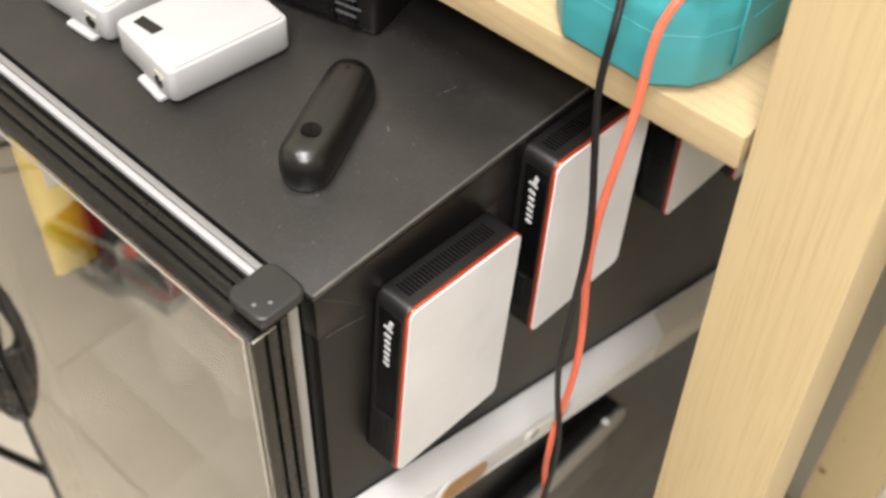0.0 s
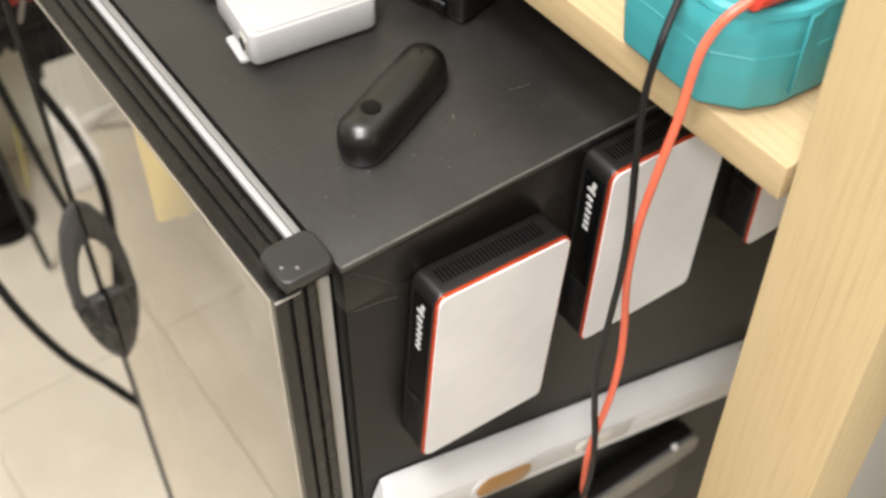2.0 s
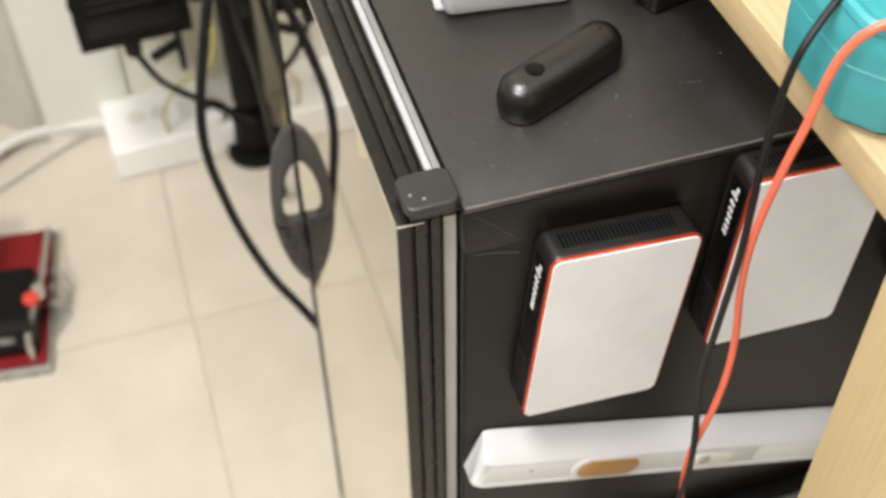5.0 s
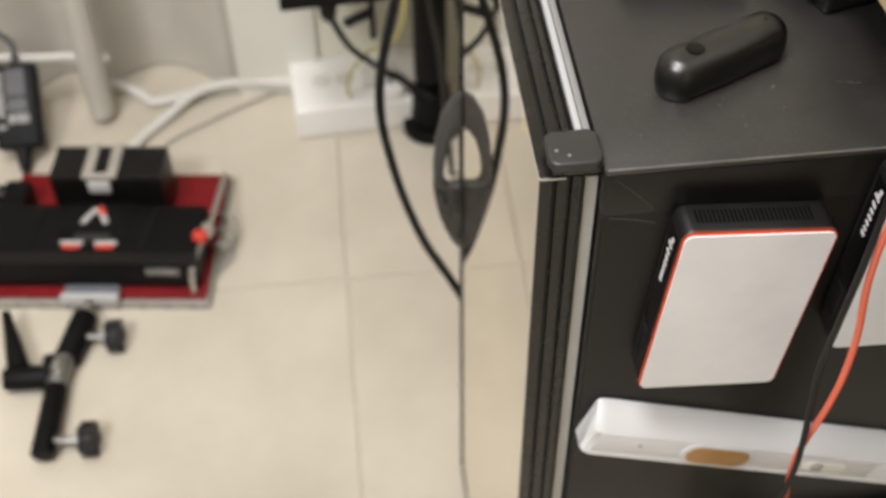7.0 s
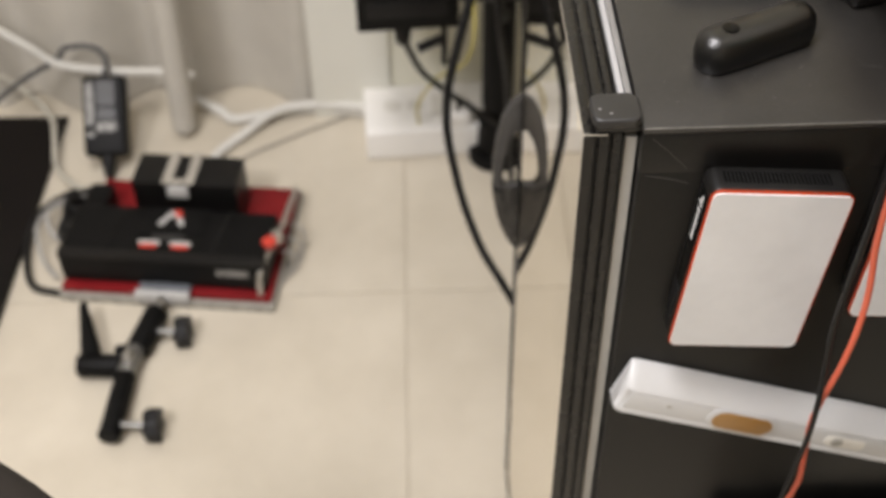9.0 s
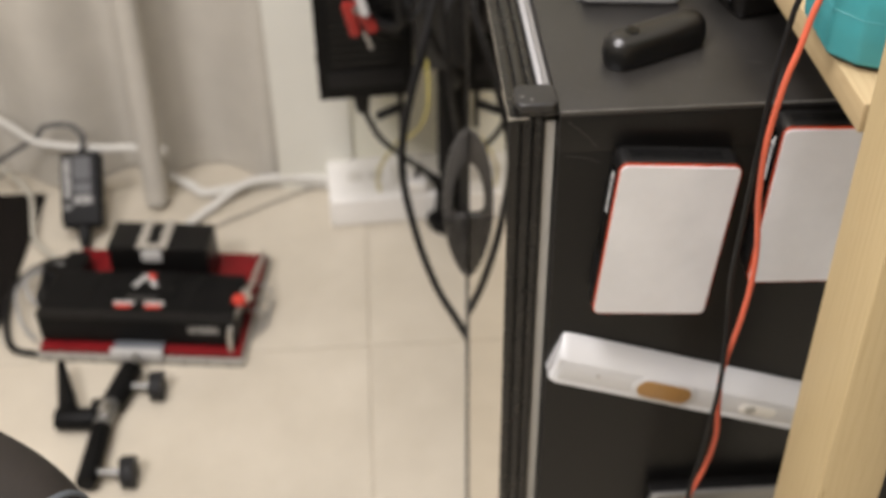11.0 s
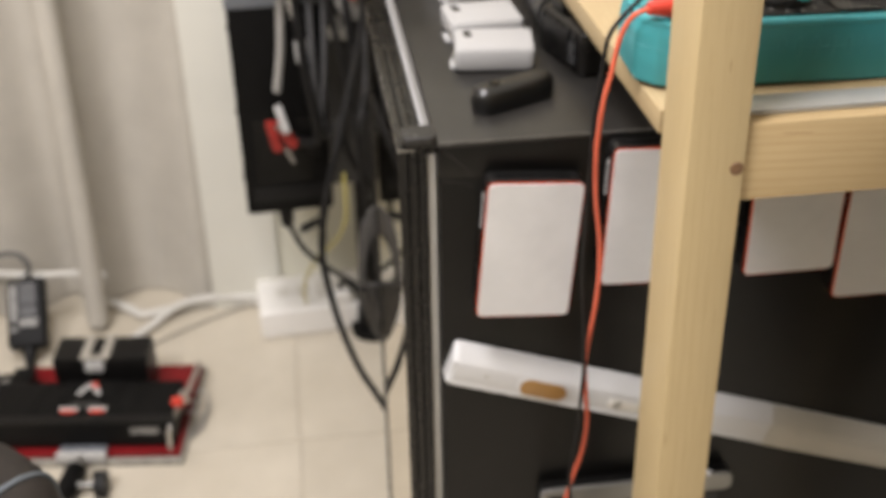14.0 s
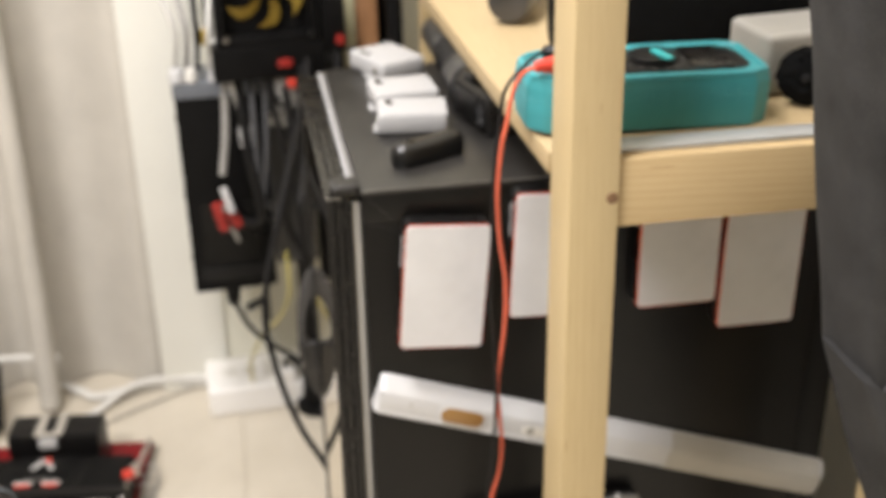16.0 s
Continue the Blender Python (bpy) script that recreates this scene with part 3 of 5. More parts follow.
# ---- white sensor light bar ----
def light_bar():
    root = thing("sensor_light_bar", pose(CX1 + 0.0003, 0.2035, 0.6430, -19.7), "white plastic motion-sensor light bar stuck slanting on the cooler", "light bar")
    L, hh, ht, flip = 0.4915, 0.0196, 0.0168, Matrix(((0, 0, 1, 0), (1, 0, 0, 0), (0, 1, 0, 0), (0, 0, 0, 1)))
    prof = [(0.0044, -hh), (0.0190, -hh), (0.0206, -hh + 0.0018), (0.0206, -hh + 0.0050), (0.0201, -hh + 0.0058), (0.0201, 0.0022), (0.0206, 0.0032), (0.0198, 0.0058), (0.0085, ht - 0.0012), (0.0058, ht), (0.0044, ht)]
    part("magnet_strip", box(0.0036, 0.0043, 0.012, L - 0.012, -0.012, 0.012, 0.0003), M_RUBBER, root, "black magnetic backing strip")
    bm = bmesh.new()
    rings = []
    for y, k in ((0.000, 0.80), (0.0015, 0.93), (0.006, 1.0), (L - 0.006, 1.0), (L - 0.0015, 0.93), (L, 0.80)):
        rings.append([bm.verts.new((x * (k if x > 0.01 else 1), y, z * (0.5 + 0.5 * k))) for x, z in prof])
    for a, b in zip(rings, rings[1:]):
        for k in range(len(a)):
            bm.faces.new((a[k], a[(k + 1) % len(a)], b[(k + 1) % len(b)], b[k]))
    bm.faces.new(rings[0])
    bm.faces.new(rings[-1][::-1])
    bmesh.ops.recalc_face_normals(bm, faces=bm.faces[:])
    part("housing", bm, M_WHITE, root)
    for ya, yb, nm, lab in ((0.0045, 0.1980, "front_plate", ""), (0.1986, 0.3080, "front_plate", "")):
        part(nm, prism([(ya, -hh + 0.0062), (yb, -hh + 0.0062), (yb, 0.0018), (ya, 0.0018)], 0.0006, 0.0002, m=Matrix.Translation((0.0200, 0, 0)) @ flip), M_WHITE, root, lab)
    # the cover of the lamp's lit half wraps over the bevelled front
    bm = bmesh.new()
    shell = [(0.0070, ht + 0.0004), (0.0087, ht - 0.0006), (0.0203, 0.0062), (0.0214, 0.0032), (0.0214, -hh + 0.0020), (0.0196, -hh - 0.0004), (0.0070, -hh - 0.0004)]
    ends = [[bm.verts.new((x, y, z)) for x, z in shell] for y in (0.3095, L - 0.0065)]
    for k in range(len(shell)):
        bm.faces.new((ends[0][k], ends[0][(k + 1) % len(shell)], ends[1][(k + 1) % len(shell)], ends[1][k]))
    bm.faces.new(ends[0])
    bm.faces.new(ends[1][::-1])
    bmesh.ops.recalc_face_normals(bm, faces=bm.faces[:])
    part("diffuser", bm, M_COVER, root, "beige-grey frosted diffuser cover")
    for z in (0.0010, -0.0146):
        part("diffuser_groove", box(0.0212, 0.0217, 0.335, L - 0.012, z - 0.0004, z + 0.0004, 0.0001), M_GREYP, root)
    part("end_plate", prism(rounded(0.034, 0.013, 0.002), 0.0006, 0.0002, m=Matrix.Translation((0.0212, L - 0.030, -0.0068)) @ flip), M_COVER, root)
    part("sensor_ring", prism(rounded(0.0490, 0.0200, 0.0098), 0.0014, 0.0004, m=Matrix.Translation((0.0203, 0.0860, -0.0058)) @ flip), M_WHITE, root)
    part("sensor_window", prism(rounded(0.0425, 0.0158, 0.0078), 0.0018, 0.0006, m=Matrix.Translation((0.0205, 0.0860, -0.0058)) @ flip), M_BROWN, root, "amber oval sensor window")
    part("slide_switch", prism(rounded(0.030, 0.0095, 0.0044), 0.0008, 0.0003, m=Matrix.Translation((0.0204, 0.163, -0.0062)) @ flip), M_CREAM, root)
    part("switch_knob", prism(rounded(0.008, 0.0075, 0.003), 0.0012, 0.0003, m=Matrix.Translation((0.0208, 0.157, -0.0062)) @ flip), M_GREYP, root)
    part("led_dot", prism(rounded(0.0030, 0.0024, 0.0011), 0.0005, 0.0, m=Matrix.Translation((0.0206, 0.033, -0.004)) @ flip), M_GREYP, root)
    return root


light_bar()


def steel_bar():
    root = thing("magnetic_holder", pose(CX1 + 0.0003, 0.3745, 0.480, 0), "black magnetic holder with a rounded steel front bar", "holder")
    flip = Matrix(((0, 0, 1, 0), (1, 0, 0, 0), (0, 1, 0, 0), (0, 0, 0, 1)))
    part("back_plate", box(0.0036, 0.0165, -0.0900, 0.0900, -0.070, 0.0085, 0.003), M_PLAST, root)
    part("front_bar", prism(rounded(0.183, 0.021, 0.0075), 0.0048, 0.0020, 3, m=Matrix.Translation((0.0166, 0, 0.0)) @ flip), M_ALUB, root, "brushed grey metal bar")
    part("slot", prism(rounded(0.016, 0.0062, 0.0030), 0.0008, 0.0, m=Matrix.Translation((0.0210, -0.076, 0)) @ flip), M_PLAST, root)
    part("stud", cyl(0.0030, 0.0024, 0.0030, 14, 0.0008, pose(0.0190, 0.068, 0.0095)), M_LOGO, root, "small white stud")
    part("window_frame", box(0.0166, 0.0182, -0.080, 0.080, -0.064, -0.016, 0.0006), M_HOUSING, root)
    return root


steel_bar()


# ---- pine rack ----
def rack():
    root = thing("pine_rack", pose(0, 0, 0), "plain pine shelving rack with square posts", "shelf")
    b = box(-0.0286, 0.0286, -0.0193, 0.0193, 0, 1.95, 0.0020, 2)
    bmesh.ops.transform(b, matrix=pose(-0.1030, 0.3575, 0, 0, -0.75, 0), verts=b.verts[:])
    post = part("post", b, M_PINE_Z, root)
    part("knot", cyl(0.0048, 0.0044, 0.0008, 12, m=pose(-0.0861, 0.3715, 0.8925, 0, 90, 0)), M_KNOT, post, "brown knot")
    rear = part("post", box(-0.1285, -0.0735, 0.640, 0.677, 0, 1.95, 0.0022, 2), M_PINE_Z, root)
    part("screw_hole", cyl(0.0042, 0.0038, 0.0008, 12, m=pose(-0.1215, 0.6402, 0.314, 90, 0, 0)), M_KNOT, rear, "dark screw hole")
    for x, y, z, r in ((-0.0950, 0.6402, 0.262, 0.0030), (-0.1060, 0.6402, 0.236, 0.0022), (-0.0905, 0.6402, 0.205, 0.0026), (-0.1130, 0.6402, 0.190, 0.0036)):
        part("knot", cyl(r, r * 0.9, 0.0008, 12, m=pose(x, y, z, 90, 0, 0)), M_KNOT, rear, "small brown knot")
    part("rail", box(-0.128, -0.0905, 0.3772, 0.640, 0.8655, 0.9215, 0.0018), M_PINE_Y, root)
    part("post", box(-0.860, -0.803, 0.345, 0.382, 0, 1.95, 0.0022, 2), M_PINE_Z, root)
    part("post", box(-0.860, -0.803, 0.660, 0.697, 0, 1.95, 0.0022, 2), M_PINE_Z, root)
    b = box(0.0, 0.655, 0.0, 0.36, 0.0, 0.018, 0.0015)
    bmesh.ops.transform(b, matrix=pose(-0.800, 0.316, 0.8912, 0, 0, 1.8), verts=b.verts[:])
    part("shelf_board", b, M_PINE_X, root)
    return root


rack()
single("metal_strip", box(-0.0112, 0.0112, -0.1245, 0.125, 0, 0.004, 0.0008), M_ALU, pose(-0.1122, 0.505, 0.9216, 0, 0, -0.5), "flat grey aluminium strip lying along the rack rail", "strip")


# ---- multimeter and leads ----
def multimeter():
    root = thing("multimeter", pose(-0.2110, 0.4300, 0.9113, -1.0, 0, -0.6), "teal rubber-cased digital multimeter lying on the pine shelf", "multimeter")
    W, L, H = 0.086, 0.203, 0.045
    out = [(-0.0425, -0.060), (-0.0415, -0.077), (-0.0360, -0.0900), (-0.0225, L / -2), (0.0225, L / -2), (0.0365, -0.0895), (0.0420, -0.0760), (0.0430, -0.058), (0.0425, 0.0), (0.0430, 0.086), (0.0340, L / 2), (-0.0340, L / 2), (-0.0430, 0.086), (-0.0425, 0.0)]
    low = [(x * 0.975, y * 0.985) for x, y in out]
    mid = [(x * 0.97, y * 0.98) for x, y in out]
    bm = bmesh.new()
    rings = [[bm.verts.new((x, y, z)) for x, y in o] for o, z in ((low, 0.0), (out, H * 0.38), (out, H * 0.80), (mid, H))]
    for a, b in zip(rings, rings[1:]):
        for k in range(len(a)):
            bm.faces.new((a[k], a[(k + 1) % len(a)], b[(k + 1) % len(b)], b[k]))
    bm.faces.new(rings[0][::-1])
    bm.faces.new(rings[-1])
    bmesh.ops.recalc_face_normals(bm, faces=bm.faces[:])
    bmesh.ops.bevel(bm, geom=[e for e in bm.edges], offset=0.0018, segments=2, profile=0.5, affect="EDGES")
    hol = part("holster", bm, M_TEAL, root, "teal rubber holster with bevelled corners")
    for p in hol.data.polygons:
        p.use_smooth = False
    for z, k in ((0.60, 0.9995),):
        loop = [(x * k, y * k, H * z) for x, y in out]
        loop = [Vector(a).lerp(Vector(b), f) for a, b in zip(loop, loop[1:] + loop[:1]) for f in (0.06, 0.5, 0.94)]
        part("moulding_line", tube(loop + loop[:1], 0.0003, 5, 2), M_TEAL, root, "raised moulding line")
    for k in range(7):
        for sx in (-1, 1):
            part("grip_rib", box(sx * 0.0428 - 0.0004, sx * 0.0428 + 0.0004, -0.004 + 0.012 * k, -0.001 + 0.012 * k, H * 0.46, H * 0.76, 0.0005, 1), M_TEAL, root)
    for x, y, rz in ((0.0424, -0.0665, 3), (-0.0420, -0.068, -3)):
        part("corner_step", box(-0.0006, 0.0006, -0.0045, 0.0045, H * 0.10, H * 0.97, 0.0005, 1), M_TEAL, root).matrix_basis = pose(x, y, 0, 0, 0, rz)
    part("foot_plate", prism([(x * 0.95, y * 0.965) for x, y in out], 0.0012, 0.0, m=pose(0, 0, -0.0009)), M_RUBBER, root)
    part("face_plate", prism(rounded(W - 0.026, L - 0.034, 0.016), 0.0022, 0.0008, m=pose(0, 0.004, H - 0.0006)), M_PLAST, root, "black front plate")
    rim = [Vector((x * 0.925, y * 0.955, H - 0.0006)) for x, y in out]
    rim = [a.lerp(b, f) for a, b in zip(rim, rim[1:] + rim[:1]) for f in (0.1, 0.5, 0.9)]
    part("raised_rim", tube(rim + rim[:1], 0.0034, 8, 2), M_TEAL, root, "raised teal rubber rim")
    part("tilt_foot", box(-0.016, 0.016, -0.070, -0.050, -0.0028, -0.0004, 0.001), M_RUBBER, root, "black rubber foot")
    part("display", prism(rounded(0.056, 0.036, 0.004), 0.0012, 0.0004, m=pose(0, 0.057, H + 0.0016)), M_GLOSSB, root)
    dial = part("dial", cyl(0.021, 0.019, 0.006, 28, 0.001, pose(0, 0.010, H + 0.0016)), M_PLAST, root)
    ptr = prism(rounded(0.0085, 0.029, 0.004), 0.0022, 0.0008, m=pose(0.009, 0.015, H + 0.0076, 0, 0, -76))
    part("dial_pointer", ptr, M_TEALG, dial, "teal pointer")
    part("lower_panel", prism(rounded(0.052, 0.030, 0.003), 0.0012, 0.0004, m=pose(0, -0.060, H + 0.0016)), M_LABEL, root, "dull grey socket panel")
    for k in range(14):
        a = radians(-70 + 320 * k / 13)
        part("dial_mark", box(-0.0016, 0.0016, -0.0006, 0.0006, 0, 0.0003, bm=bmesh.new()), M_GREYL, root).matrix_basis = pose(0.026 * math.sin(a), 0.010 + 0.026 * math.cos(a), H + 0.0018, 0, 0, 20)
    for x in (-0.024, -0.008, 0.008, 0.024):
        part("socket", cyl(0.0062, 0.0062, 0.0012, 18, m=pose(x * 0.9, -0.060, H + 0.0029)), M_RUBBER, root)
    return root


multimeter()


def lead(name, mat, plugmat, plug, way, label, r):
    root = thing(name, HERE, label, "test lead")
    part("cable", tube(way, r, 8, 10), mat, root)
    b = bmesh.new()
    p, q = Vector(plug[0]), Vector(plug[1])
    d = q - p
    m = Matrix.Translation(p) @ d.to_track_quat("Z", "Y").to_matrix().to_4x4()
    merge(b, cyl(0.0082, 0.0078, d.length * 0.62, 14, 0.0012), m)
    merge(b, cyl(0.0078, 0.0044, d.length * 0.38, 14, 0.0008), m @ Matrix.Translation((0, 0, d.length * 0.62)))
    for k in range(5):
        merge(b, cyl(0.0090, 0.0090, 0.0018, 14, 0.0005), m @ Matrix.Translation((0, 0, d.length * (0.08 + 0.11 * k))))
    part("plug", b, plugmat, root, "ribbed shrouded plug")
    return root


lead("red_test_lead", M_CORAL, M_CORALD, [(-0.187, 0.379, 0.9665), (-0.1778, 0.3330, 0.9695)],
     [(-0.1780, 0.3340, 0.9695), (-0.1798, 0.3245, 0.9645), (-0.1816, 0.3188, 0.9555), (-0.1819, 0.3152, 0.9440), (-0.1810, 0.3110, 0.922), (-0.1815, 0.3068, 0.900), (-0.1855, 0.3049, 0.860), (-0.1881, 0.3072, 0.820), (-0.1893, 0.3127, 0.780), (-0.1888, 0.3136, 0.750), (-0.1892, 0.3119, 0.720), (-0.1924, 0.3085, 0.680), (-0.1928, 0.3073, 0.660), (-0.1952, 0.3105, 0.630), (-0.1946, 0.3125, 0.600), (-0.1980, 0.3105, 0.565), (-0.1960, 0.3000, 0.525), (-0.1960, 0.2940, 0.48), (-0.197, 0.289, 0.36), (-0.2, 0.29, 0.2)],
     "orange-red silicone test lead hanging from the multimeter", 0.00185)
lead("black_test_lead", M_RUBBER, M_PLAST, [(-0.204, 0.376, 0.968), (-0.214, 0.348, 0.970)],
     [(-0.2140, 0.3480, 0.970), (-0.2080, 0.3330, 0.962), (-0.1990, 0.3140, 0.945), (-0.1985, 0.3095, 0.920), (-0.1935, 0.3052, 0.895), (-0.1876, 0.3018, 0.860), (-0.1867, 0.3009, 0.830), (-0.1890, 0.3009, 0.790), (-0.1912, 0.3012, 0.750), (-0.1910, 0.3038, 0.718), (-0.1866, 0.3044, 0.685), (-0.1865, 0.3050, 0.655), (-0.1888, 0.3042, 0.620), (-0.1895, 0.3025, 0.585), (-0.1890, 0.2985, 0.545), (-0.190, 0.302, 0.49), (-0.19, 0.30, 0.36), (-0.19, 0.30, 0.2)],
     "black silicone test lead hanging from the multimeter", 0.0017)


# ---- on the cooler ----
def pebble():
    root = thing("black_dongle", pose(-0.3140, 0.2672, CTOP + 0.0003, 0, 0, 114.5), "matt black pill-shaped gadget with one round button", "gadget")
    L, W, H, n = 0.0765, 0.0248, 0.0215, 24
    bm = bmesh.new()
    rings = []
    for z, s in ((0.0, 0.86), (0.0012, 0.93), (0.006, 1.0), (0.012, 0.985), (0.0165, 0.90), (0.0195, 0.72), (0.0210, 0.42), (0.0215, 0.12)):
        ring = []
        for k in range(n):
            a = 2 * math.pi * k / n
            r = W / 2 * s
            ring.append(bm.verts.new((math.copysign((L - W) / 2, math.cos(a)) * (1 if abs(math.cos(a)) > 1e-6 else 0) + r * math.cos(a), r * math.sin(a), z)))
        rings.append(ring)
    for a, b in zip(rings, rings[1:]):
        for k in range(n):
            bm.faces.new((a[k], a[(k + 1) % n], b[(k + 1) % n], b[k]))
    bm.faces.new(rings[0][::-1])
    bm.faces.new(rings[-1])
    part("body", bm, M_DONGLE, root)
    part("button", cyl(0.0050, 0.0047, 0.0008, 24, 0.0003, pose(-0.0185, 0, H - 0.0004)), M_BTN, root, "round black button")
    part("pin_hole", cyl(0.0008, 0.0008, 0.0005, 8, m=pose(0.026, 0, H - 0.0002)), M_SLOT, root)
    return root


pebble()


def white_box(m, label, w=0.056, l=0.066, h=0.0205):
    root = thing("white_gadget", m, label, "gadget", "white gadgets on the cooler")
    bm = bmesh.new()
    rings = []
    for z, s in ((0.0003, 0.0030), (0.0020, 0.0008), (0.0040, 0.0), (h - 0.0016, 0.0), (h - 0.0005, 0.0005), (h, 0.0018)):
        rings.append([bm.verts.new((x, y, z)) for x, y in rounded(w - 2 * s, l - 2 * s, 0.0042)])
    for a, b in zip(rings, rings[1:]):
        for k in range(len(a)):
            bm.faces.new((a[k], a[(k + 1) % len(a)], b[(k + 1) % len(b)], b[k]))
    bm.faces.new(rings[0][::-1])
    bm.faces.new(rings[-1])
    part("case", bm, M_GADGET, root)
    part("lid", prism(rounded(w * 0.54, l * 0.90, 0.0025), 0.0008, 0.0003, m=pose(w * 0.19, 0.001, h - 0.0001)), M_GADGET, root)
    part("window", prism(rounded(0.0175, 0.0062, 0.0006), 0.0004, 0.0, m=pose(-w * 0.20, -l * 0.33, h + 0.0001, 0, 0, 10)), M_GLOSSB, root, "dark label window")
    port = part("port", prism(rounded(0.0092, 0.0100, 0.0012), 0.0012, 0.0003, m=pose(w * 0.30, -l / 2 + 0.0004, 0.0102, 90, 0, 0)), M_GREYP, root, "square lens port")
    part("lens", cyl(0.0036, 0.0032, 0.0010, 18, 0.0002, pose(w * 0.30, -l / 2 - 0.0006, 0.0102, 90, 0, 0)), M_GLOSSB, port, "dark round lens")
    part("tab", prism(rounded(0.021, 0.0080, 0.002), 0.0022, 0.0006, m=pose(w * 0.16, -l / 2 - 0.0002, 0.0006)), M_GADGET, root)
    return root


WHITE = "white plastic gadget with a small dark port, lying on the cooler"
white_box(pose(-0.4020, 0.2665, CTOP, 0, 0, -7), WHITE, 0.051, 0.068)
white_box(pose(-0.4690, 0.2665, CTOP, 0, 0, 4), "white plastic gadget lying behind another one on the cooler")
white_box(pose(-0.5790, 0.2650, CTOP, 0, 0, 24), "white plastic gadget lying turned askew on the cooler", 0.072, 0.056, 0.0205)


def black_charger():
    """Boxy device under the shelf's edge."""
    root = thing("black_charger", pose(-0.395, 0.352, CTOP + 0.0002, 0, 0, 14), "black plastic battery charger on the cooler under the shelf", "charger")
    part("case", box(-0.040, 0.040, -0.030, 0.034, 0, 0.041, 0.005, 3), M_GLOSSB, root)
    part("raised_bay", box(-0.030, 0.014, -0.0335, -0.029, 0.006, 0.034, 0.002), M_PLAST, root)
    for k in range(6):
        part("front_rib", box(-0.036 + 0.012 * k, -0.031 + 0.012 * k, -0.0325, -0.0298, 0.004, 0.037, 0.0012), M_INLAY, root, "gloss black rib")
    part("knob", cyl(0.015, 0.0135, 0.012, 20, 0.002, pose(0.018, 0.0, 0.0408)), M_PLAST, root, "black ridged knob")
    part("latch", box(-0.034, -0.008, -0.026, 0.010, 0.0405, 0.050, 0.004), M_INLAY, root, "gloss black latch")
    for k in range(4):
        part("printed_line", box(0.018, 0.033 - 0.003 * (k % 2), -0.0330, -0.0324, 0.026 - 0.005 * k, 0.0272 - 0.005 * k), M_SEAM, root)
    part("cord", tube([(-0.038, -0.01, 0.012), (-0.055, -0.012, 0.010), (-0.068, 0.004, 0.004), (-0.085, 0.020, 0.004)], 0.0026, 8), M_RUBBER, root)
    return root


black_charger()
# Added black block, stands in for the deep shade under the shelf.
single("dark_gap_block", box(-0.150, 0.085, -0.11, 0.11, 0, 0.044, 0.016, 3), M_BRISTLE, pose(-0.375, 0.545, CTOP + 0.0002), "added black block that keeps the gap under the shelf dark", "case")


def torch(m, label, reach=0.080):
    root = thing("black_torch", m, label, "torch", "black tools on the cooler")
    a = pose(0, 0, 0, 90, 0, 0)
    part("barrel", cyl(0.0175, 0.0175, reach, 22, 0.001, pose(0, reach - 0.035, 0.0238) @ a), M_TORCH, root)
    part("head", cyl(0.0236, 0.0225, 0.045, 24, 0.003, pose(0, -0.033, 0.0238) @ a), M_TORCH, root)
    for k in range(5):
        part("grip_ring", cyl(0.0190, 0.0190, 0.005, 22, 0.0008, pose(0, 0.038 - 0.013 * k, 0.0238) @ a), M_RUBBER, root)
    return root


torch(pose(-0.520, 0.3330, CTOP, 0, 0, 91), "black ribbed torch lying on the cooler under the shelf", 0.155)


# ---- inside the cooler ----
def packet(name, mat, x, y, z, w, d, h, rz, label, cat):
    def place(u, v):
        a = 2 * math.pi * u
        s = 0.55 + 0.45 * math.sin(math.pi * min(1, v * 1.02)) ** 0.35
        return Vector((w / 2 * math.cos(a) * (1 if v < 0.92 else 0.96), d / 2 * math.sin(a) * s * (0.25 + 0.75 * math.sin(math.pi * (0.12 + 0.8 * (1 - v)))), h * v + 0.003 * noise.noise((math.cos(a) * 2, math.sin(a) * 2, v * 4))))
    bm = sheet(28, 12, place)
    bmesh.ops.remove_doubles(bm, verts=bm.verts[:], dist=0.0001)
    return single(name, bm, mat, pose(x, y, z, 0, 0, rz), label, cat)


packet("snack_bag", M_YELLOW, -0.533, 0.2240, 0.6065, 0.032, 0.034, 0.135, 83, "yellow paper snack bag standing in the cooler", "bag")
single("bag_label", box(-0.0004, 0.0004, -0.011, 0.010, 0, 0.036, 0.0002), M_CREAM, pose(-0.5155, 0.2245, 0.700, 0, 0, -4), "pale printed label on the yellow snack bag", "label")
for x, y, rz in ((-0.462, 0.262, 20), (-0.425, 0.262, -15), (-0.392, 0.266, 5)):
    packet("red_packet", M_REDJ, x, y, 0.6065, 0.036, 0.03, 0.085, rz, "dark red food packet standing in the cooler", "packet")
tub = thing("clear_tub", pose(-0.430, 0.262, 0.6062), "clear plastic tub with dark red packets in the cooler", "tub")
bm = bmesh.new()
for x0, x1, y0, y1 in ((-0.058, 0.058, -0.032, -0.030), (-0.058, 0.058, 0.030, 0.032), (-0.058, -0.056, -0.030, 0.030), (0.056, 0.058, -0.030, 0.030)):
    box(x0, x1, y0, y1, 0, 0.048, bm=bm)
part("wall", bm, M_CLEARC, tub)
part("bottom", box(-0.056, 0.056, -0.030, 0.030, 0, 0.0002), M_CLEARC, tub)
for x, y in ((-0.500, 0.262), (-0.440, 0.275)):
    single("plastic_cup", cyl(0.013, 0.017, 0.046, 20, 0.001), M_CLEARC, pose(x, y, 0.4765), "small clear plastic cup in the cooler", "cup", "cups in the cooler")


